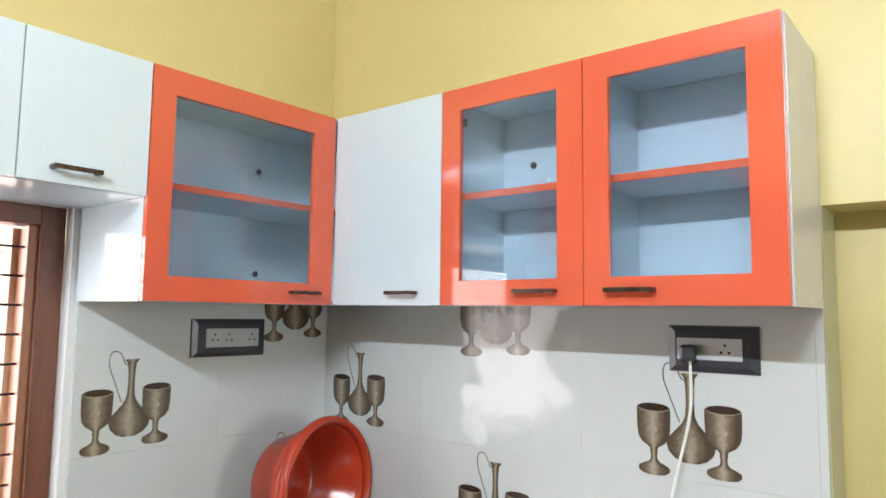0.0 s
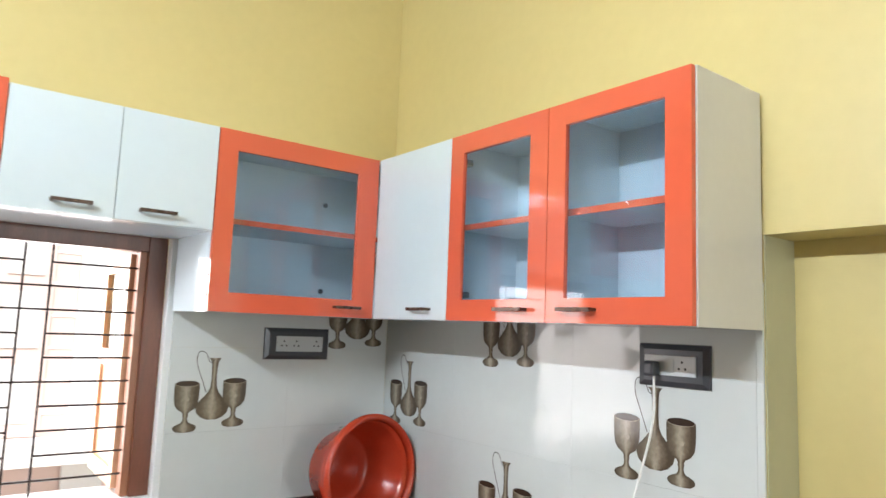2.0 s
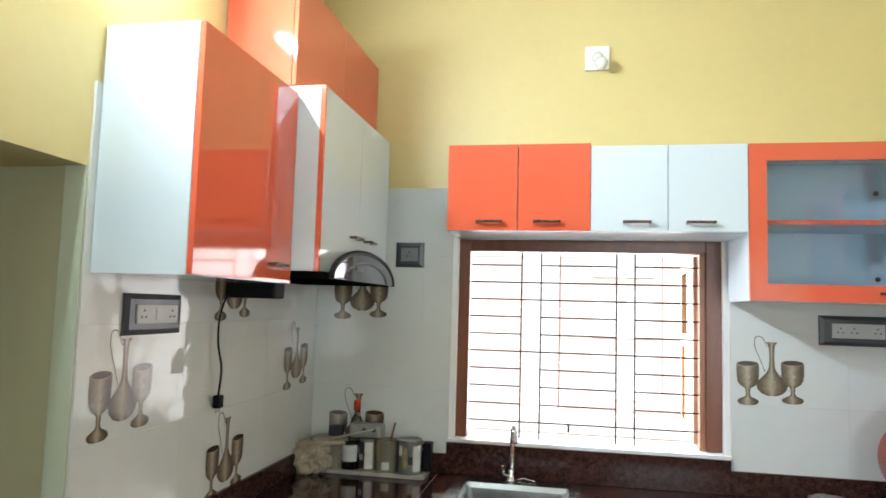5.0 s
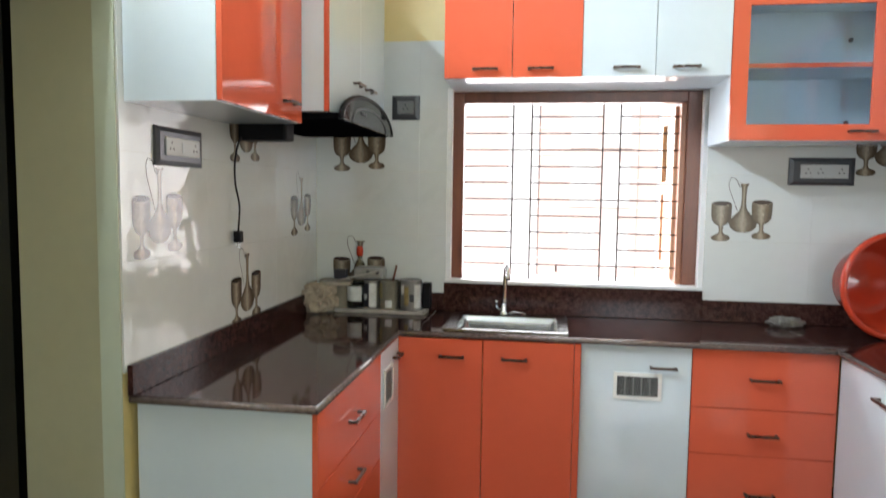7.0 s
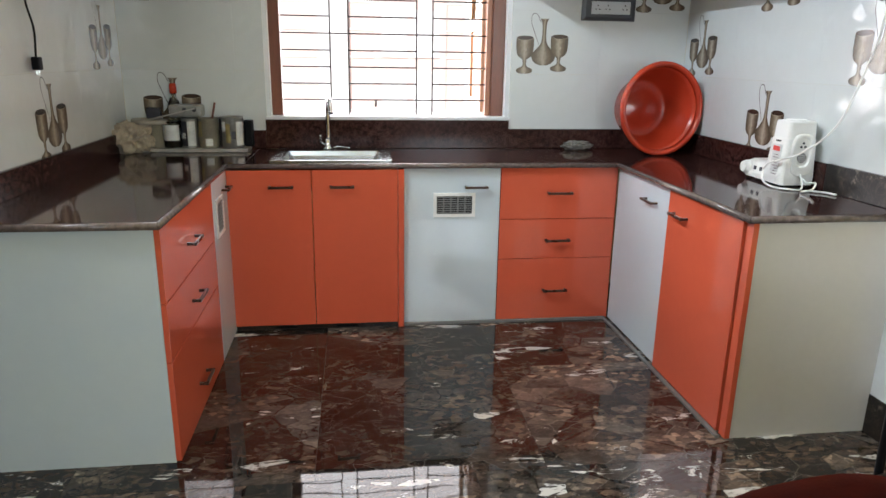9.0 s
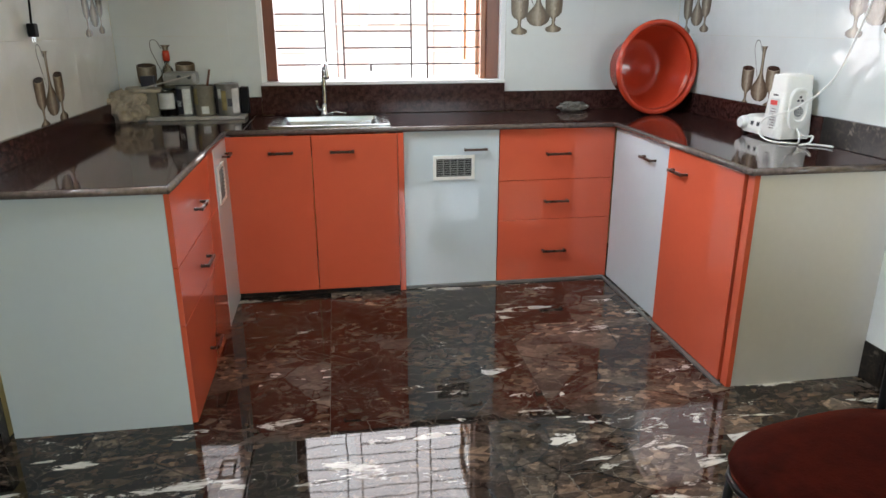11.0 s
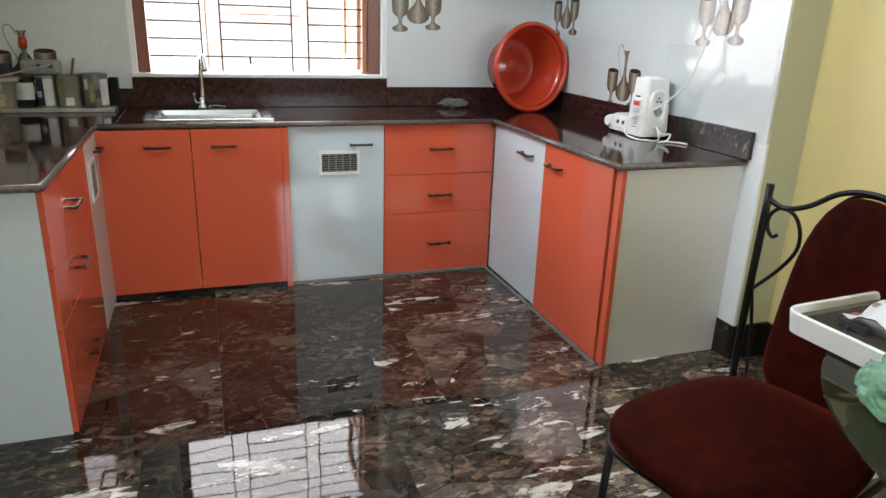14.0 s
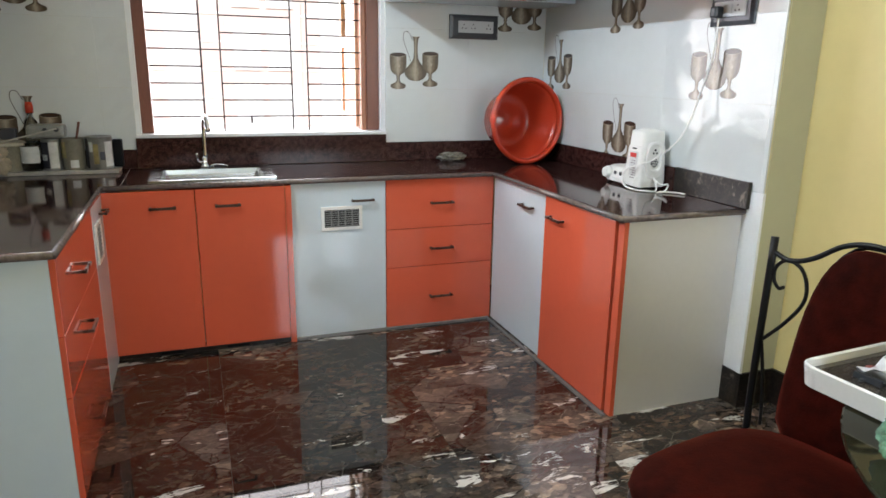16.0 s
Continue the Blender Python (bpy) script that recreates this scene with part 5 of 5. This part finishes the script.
c = thing("switch_pack", (-0.66, 2.2, CZ + 0.158), "wrapped pale electrical box lying on the tins", "box")
part("body", boxes((-0.745, -0.575, 2.15, 2.25, CZ + 0.158, CZ + 0.225), bevel=0.02), MATS["wrapped_box"], c, "pale wrapped box")
for x in (-0.66, -0.61):
    part("knock_out", rods([(x, 2.1385, CZ + 0.20), (x, 2.141, CZ + 0.20)], r=0.011, seg=14), GREYP, c)
c = thing("plastic_bottle", (-0.735, 2.265, CZ), "clear plastic bottle with a red cap", "bottle")
bm = bmesh.new()
lathe(bm, [(0.03, 0.0), (0.034, 0.01), (0.034, 0.2), (0.026, 0.235), (0.012, 0.262), (0.012, 0.28)], 20, Matrix.Translation((-0.735, 2.248, CZ)))
solid(bm)
part("bottle", bm, CLEARP, c, "", True)
bm = bmesh.new()
lathe(bm, [(0.018, 0.278), (0.019, 0.31), (0.016, 0.33), (0.002, 0.331)], 16, Matrix.Translation((-0.735, 2.248, CZ)))
solid(bm)
part("cap", bm, RED, c, "orange-red cap", True)
single("white_strip", boxes((-0.16, 0.16, -0.012, 0.012, 0, 0.006), m=Matrix.Translation((-0.76, 2.12, CZ + 0.166)) @ pose(0, 0, 0, 0, -14, 4)), MATS["stone_offcut"], (-0.76, 2.12, CZ + 0.165), "pale plastic strip lying across the tins", "strip")

# ---- dining chair ----
CF, CR = Vector((-0.97, -0.243, 0)).normalized(), Vector((0.243, -0.97, 0)).normalized()
CO = Vector((1.475, -0.315, 0))
CM = Matrix(((CR.x, CF.x, 0, CO.x), (CR.y, CF.y, 0, CO.y), (0, 0, 1, 0), (0, 0, 0, 1)))   # u across the back, w forwards, z
CW = 0.50
c = thing("dining_chair", CO + CR * 0.25 + CF * 0.25, "black iron dining chair with dark red velvet seat and back", "chair")


def rod_part(name, pts, r, parent, n=7, seg=10):
    bm = bmesh.new()
    tube(bm, smooth_path([CM @ Vector(p) for p in pts], n) if len(pts) > 2 else [CM @ Vector(p) for p in pts], r, seg)
    solid(bm)
    return part(name, bm, BLACKP, parent, "", True)


def mir(pts):
    return [(CW - u, w, z) for u, w, z in pts]


rod_part("leg", [(0, -0.03, 0.0), (0, 0.0, 0.45), (0, -0.012, 0.965)], 0.0105, c)
rod_part("leg", mir([(0, -0.03, 0.0), (0, 0.0, 0.45), (0, -0.012, 0.965)]), 0.0105, c)
rod_part("leg", [(0.04, 0.56, 0.0), (0.04, 0.53, 0.405)], 0.0105, c)
rod_part("leg", mir([(0.04, 0.56, 0.0), (0.04, 0.53, 0.405)]), 0.0105, c)
rod_part("top_rail", [(0, -0.012, 0.925), (0.05, -0.012, 0.91), (0.11, -0.012, 0.93), (0.18, -0.012, 0.978), (0.25, -0.012, 0.993), (0.32, -0.012, 0.978), (0.39, -0.012, 0.93), (0.45, -0.012, 0.91), (0.5, -0.012, 0.925)], 0.0072, c)
scroll = [(0.045, -0.01, 0.835), (0.03, -0.01, 0.828), (0.014, -0.01, 0.85), (0.016, -0.01, 0.885), (0.045, -0.01, 0.91), (0.085, -0.01, 0.895), (0.105, -0.01, 0.85), (0.10, -0.01, 0.80), (0.06, -0.008, 0.735), (0.006, -0.005, 0.67)]
rod_part("scroll", scroll, 0.0052, c)
rod_part("scroll", mir(scroll), 0.0052, c)
rod_part("brace", [(0.006, -0.005, 0.672), (0.03, 0.0, 0.55), (0.045, 0.01, 0.43)], 0.005, c)
rod_part("brace", mir([(0.006, -0.005, 0.672), (0.03, 0.0, 0.55), (0.045, 0.01, 0.43)]), 0.005, c)
rod_part("seat_frame", [(0.02, 0.0, 0.398), (0.03, 0.52, 0.398), (0.25, 0.58, 0.398), (0.47, 0.52, 0.398), (0.48, 0.0, 0.398)], 0.009, c, 5)
# seat cushion
def seat_ring(s, z):
    out = []
    for k in range(40):
        a = 2 * math.pi * k / 40
        ca, sa = math.cos(a), math.sin(a)
        n = 3.2
        rr = (abs(ca) ** n + abs(sa) ** n) ** (-1 / n)
        w = 0.325 + 0.285 * sa * rr * s
        u = 0.25 + (0.245 + 0.02 * sa) * ca * rr * s
        out.append(tuple(CM @ Vector((u, w, z))))
    return out


bm = bmesh.new()
loft(bm, [seat_ring(0.9, 0.408), seat_ring(0.98, 0.414), seat_ring(1.0, 0.432), seat_ring(0.985, 0.450), seat_ring(0.93, 0.463), seat_ring(0.7, 0.472), seat_ring(0.35, 0.476)], True, True)
solid(bm)
part("seat", bm, VELVET, c, "dark red velvet seat", True)
# back cushion: rounded top pad
bm = bmesh.new()
def back_ring(s, w):
    out = []
    for k in range(36):
        a = 2 * math.pi * k / 36
        ca, sa = math.cos(a), math.sin(a)
        n = 2.6 if sa > 0 else 9.0
        rr = (abs(ca) ** n + abs(sa) ** n) ** (-1 / n)
        z = 0.698 + 0.282 * sa * rr * (1 - (1 - s) * 0.5)
        u = 0.25 + (0.148 - 0.036 * sa) * ca * rr * s
        out.append(tuple(CM @ Vector((u, w, z))))
    return out


loft(bm, [back_ring(0.85, -0.028), back_ring(0.98, -0.024), back_ring(1.0, -0.008), back_ring(0.98, 0.012), back_ring(0.88, 0.022), back_ring(0.5, 0.027)], True, True)
solid(bm)
part("backrest", bm, VELVET, c, "dark red velvet back pad", True)
rod_part("back_rim", [(0.39, -0.03, 0.48), (0.372, -0.03, 0.75), (0.350, -0.03, 0.90), (0.303, -0.03, 0.967), (0.25, -0.03, 0.983), (0.197, -0.03, 0.967), (0.150, -0.03, 0.90), (0.128, -0.03, 0.75), (0.11, -0.03, 0.48)], 0.005, c, 5)

# ---- dining table with a tray ----
TC, TR, TZ = Vector((1.605, -1.305, 0)), 0.642, 0.728
c = thing("dining_table", TC, "round dark glass dining table on a black iron base", "table")
bm = bmesh.new()
lathe(bm, [(0.001, TZ - 0.010), (TR - 0.003, TZ - 0.010), (TR, TZ - 0.007), (TR, TZ - 0.003), (TR - 0.003, TZ), (0.001, TZ)], 64, Matrix.Translation(TC), cap=False)
solid(bm)
part("tabletop", bm, mat("dark_table_top", (0.020, 0.018, 0.010), 0.05, var=0.2, scale=4, spec=0.2), c, "dark polished glass top")
for k in range(4):
    a = radians(20 + 90 * k)
    d = Vector((math.cos(a), math.sin(a), 0))
    bm = bmesh.new()
    tube(bm, smooth_path([TC + d * 0.42 + Vector((0, 0, 0.012)), TC + d * 0.30 + Vector((0, 0, 0.12)), TC + d * 0.10 + Vector((0, 0, 0.36)), TC + d * 0.20 + Vector((0, 0, 0.60)), TC + d * 0.48 + Vector((0, 0, TZ - 0.018))], 6), 0.012, 10)
    solid(bm)
    part("leg", bm, BLACKP, c, "", True)
bm = bmesh.new()
tube(bm, [TC + Vector((0.46 * math.cos(2 * math.pi * k / 40), 0.46 * math.sin(2 * math.pi * k / 40), TZ - 0.022)) for k in range(40)], 0.010, 8, closed=True)
solid(bm)
part("ring", bm, BLACKP, c, "", True)

TYM = Matrix.Translation((1.243, -0.658, TZ + 0.001)) @ pose(0, 0, 0, 0, 0, -86)     # tray corner; u along its near side
c = thing("serving_tray", TYM @ Vector((0.2, 0.15, 0)), "white rectangular serving tray on the table", "tray")
bm = bmesh.new()
tr = lambda o, z, r: [tuple(TYM @ Vector(p)) for p in ring_rect(-o, 0.42 + o, -o, 0.31 + o, z, r)]
loft(bm, [tr(-0.012, 0.0, 0.03), tr(0.0, 0.004, 0.035), tr(0.006, 0.05, 0.04), tr(0.002, 0.054, 0.036), tr(-0.004, 0.051, 0.03), tr(-0.008, 0.036, 0.026)], True, True)
solid(bm)
part("rim", bm, WPLASTIC, c, "white plastic rim")
bm = bmesh.new()
loft(bm, [tr(-0.010, 0.0365, 0.026), tr(-0.010, 0.0375, 0.026)], True, True)
solid(bm)
part("inlay", bm, mat("tray_inlay", (0.065, 0.055, 0.045), 0.1, var=0.6, scale=9), c, "glossy brown patterned inlay")
# printed paper packet in the tray
TYC = TYM @ Matrix.Translation((0.03, 0.012, 0.0235))
pk = thing("paper_packet", TYC @ Vector((0.17, 0.19, 0.015)), "crumpled white paper packet with red and grey print in the tray", "packet")
bm = bmesh.new()
nu, nv = 16, 12
grid = []
for i in range(nu + 1):
    row = []
    for j in range(nv + 1):
        u, v = i / nu, j / nv
        edge = min(u, 1 - u, v, 1 - v)
        z = 0.036 + 0.040 * min(1.0, edge * 5) + 0.040 * noise.noise(Vector((u * 4, v * 4, 1.7))) + 0.010 * noise.noise(Vector((u * 11, v * 11, 4.2)))
        row.append((0.045 + 0.30 * u + 0.012 * noise.noise(Vector((v * 6, 0, 2))), 0.062 + 0.235 * v + 0.012 * noise.noise(Vector((u * 6, 3, 0))), z))
    grid.append(row)
top = [[bm.verts.new(TYC @ Vector(p)) for p in row] for row in grid]
bot = [[bm.verts.new(TYC @ Vector((p[0], p[1], 0.0155 if 0 < i < nu and 0 < j < nv else p[2] - 0.003))) for j, p in enumerate(row)] for i, row in enumerate(grid)]
for i in range(nu):
    for j in range(nv):
        bm.faces.new((top[i][j], top[i + 1][j], top[i + 1][j + 1], top[i][j + 1]))
        bm.faces.new((bot[i][j], bot[i][j + 1], bot[i + 1][j + 1], bot[i + 1][j]))
solid(bm)
part("packet", bm, PAPER, pk, "", True)
for k in range(60):
    i, j = 1 + (k * 5 + k // 12) % (nu - 2), 1 + (k * 3 + k // 6) % (nv - 2)
    p = Vector(grid[i][j])
    q1, q2 = Vector(grid[i + 1][j]) - p, Vector(grid[i][j + 1]) - p
    nn = q1.cross(q2).normalized()
    bm = bmesh.new()
    q1.normalize()
    q2 = nn.cross(q1)
    ring = [bm.verts.new(TYC @ (p + nn * 0.003 + q1 * math.cos(a) * (0.011 + 0.003 * math.sin(3 * a + k)) + q2 * math.sin(a) * 0.008)) for a in (2 * math.pi * m / 14 for m in range(14))]
    bm.faces.new(ring)
    part("print_blot", bm, REDPRINT if k % 5 == 0 else GREYPRINT, pk)
single("bent_clip", boxes((0.05, 0.11, 0.05, 0.058, 0.0165, 0.03), (0.07, 0.078, 0.04, 0.09, 0.0165, 0.022), m=TYC), GREYP, TYC @ Vector((0.08, 0.06, 0.0165)), "small dark metal clip lying in the tray", "clip")

# green plastic bag with a bottle in it
bg = (1.168, -1.0, TZ + 0.001)
crumple("plastic_bag", bg, 0.06, 0.075, 0.05, GREENB, "pale green translucent plastic bag on the table", 6.3, 0.28)
c = thing("bottle", (1.168, -1.0, TZ + 0.03), "small dark green glass bottle lying in the bag", "bottle")
bm = bmesh.new()
lathe(bm, [(0.012, -0.06), (0.026, -0.055), (0.028, 0.02), (0.014, 0.045), (0.012, 0.07)], 18, Matrix.Translation((1.168, -1.0, TZ + 0.035)) @ Matrix.Diagonal((0.6, 0.6, 0.55, 1)) @ pose(0, 0, 0, 90, 0, 40))
solid(bm)
part("glass", bm, GREENG, c, "", True)

# ---- floor slabs, each a piece of the floor ----
FT = {}


def slabs(x_joint, y_joint, size, x0, x1, y0, y1):
    x = x_joint - size * math.ceil((x_joint - x0) / size)
    while x < x1:
        y = y_joint - size * math.ceil((y_joint - y0) / size)
        while y < y1:
            a, b, c2, d2 = max(x, x0), min(x + size, x1), max(y, y0), min(y + size, y1)
            if b - a > 0.01 and d2 - c2 > 0.01:
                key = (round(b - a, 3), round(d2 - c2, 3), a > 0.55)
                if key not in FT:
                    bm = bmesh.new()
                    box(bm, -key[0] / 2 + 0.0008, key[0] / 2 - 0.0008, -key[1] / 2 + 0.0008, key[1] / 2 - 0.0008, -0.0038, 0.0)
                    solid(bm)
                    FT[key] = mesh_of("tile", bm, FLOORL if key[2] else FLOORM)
                ob = new("tile", FT[key])
                ob.parent = floor
                ob.location = ((a + b) / 2, (c2 + d2) / 2, 0)
            y += size
        x += size


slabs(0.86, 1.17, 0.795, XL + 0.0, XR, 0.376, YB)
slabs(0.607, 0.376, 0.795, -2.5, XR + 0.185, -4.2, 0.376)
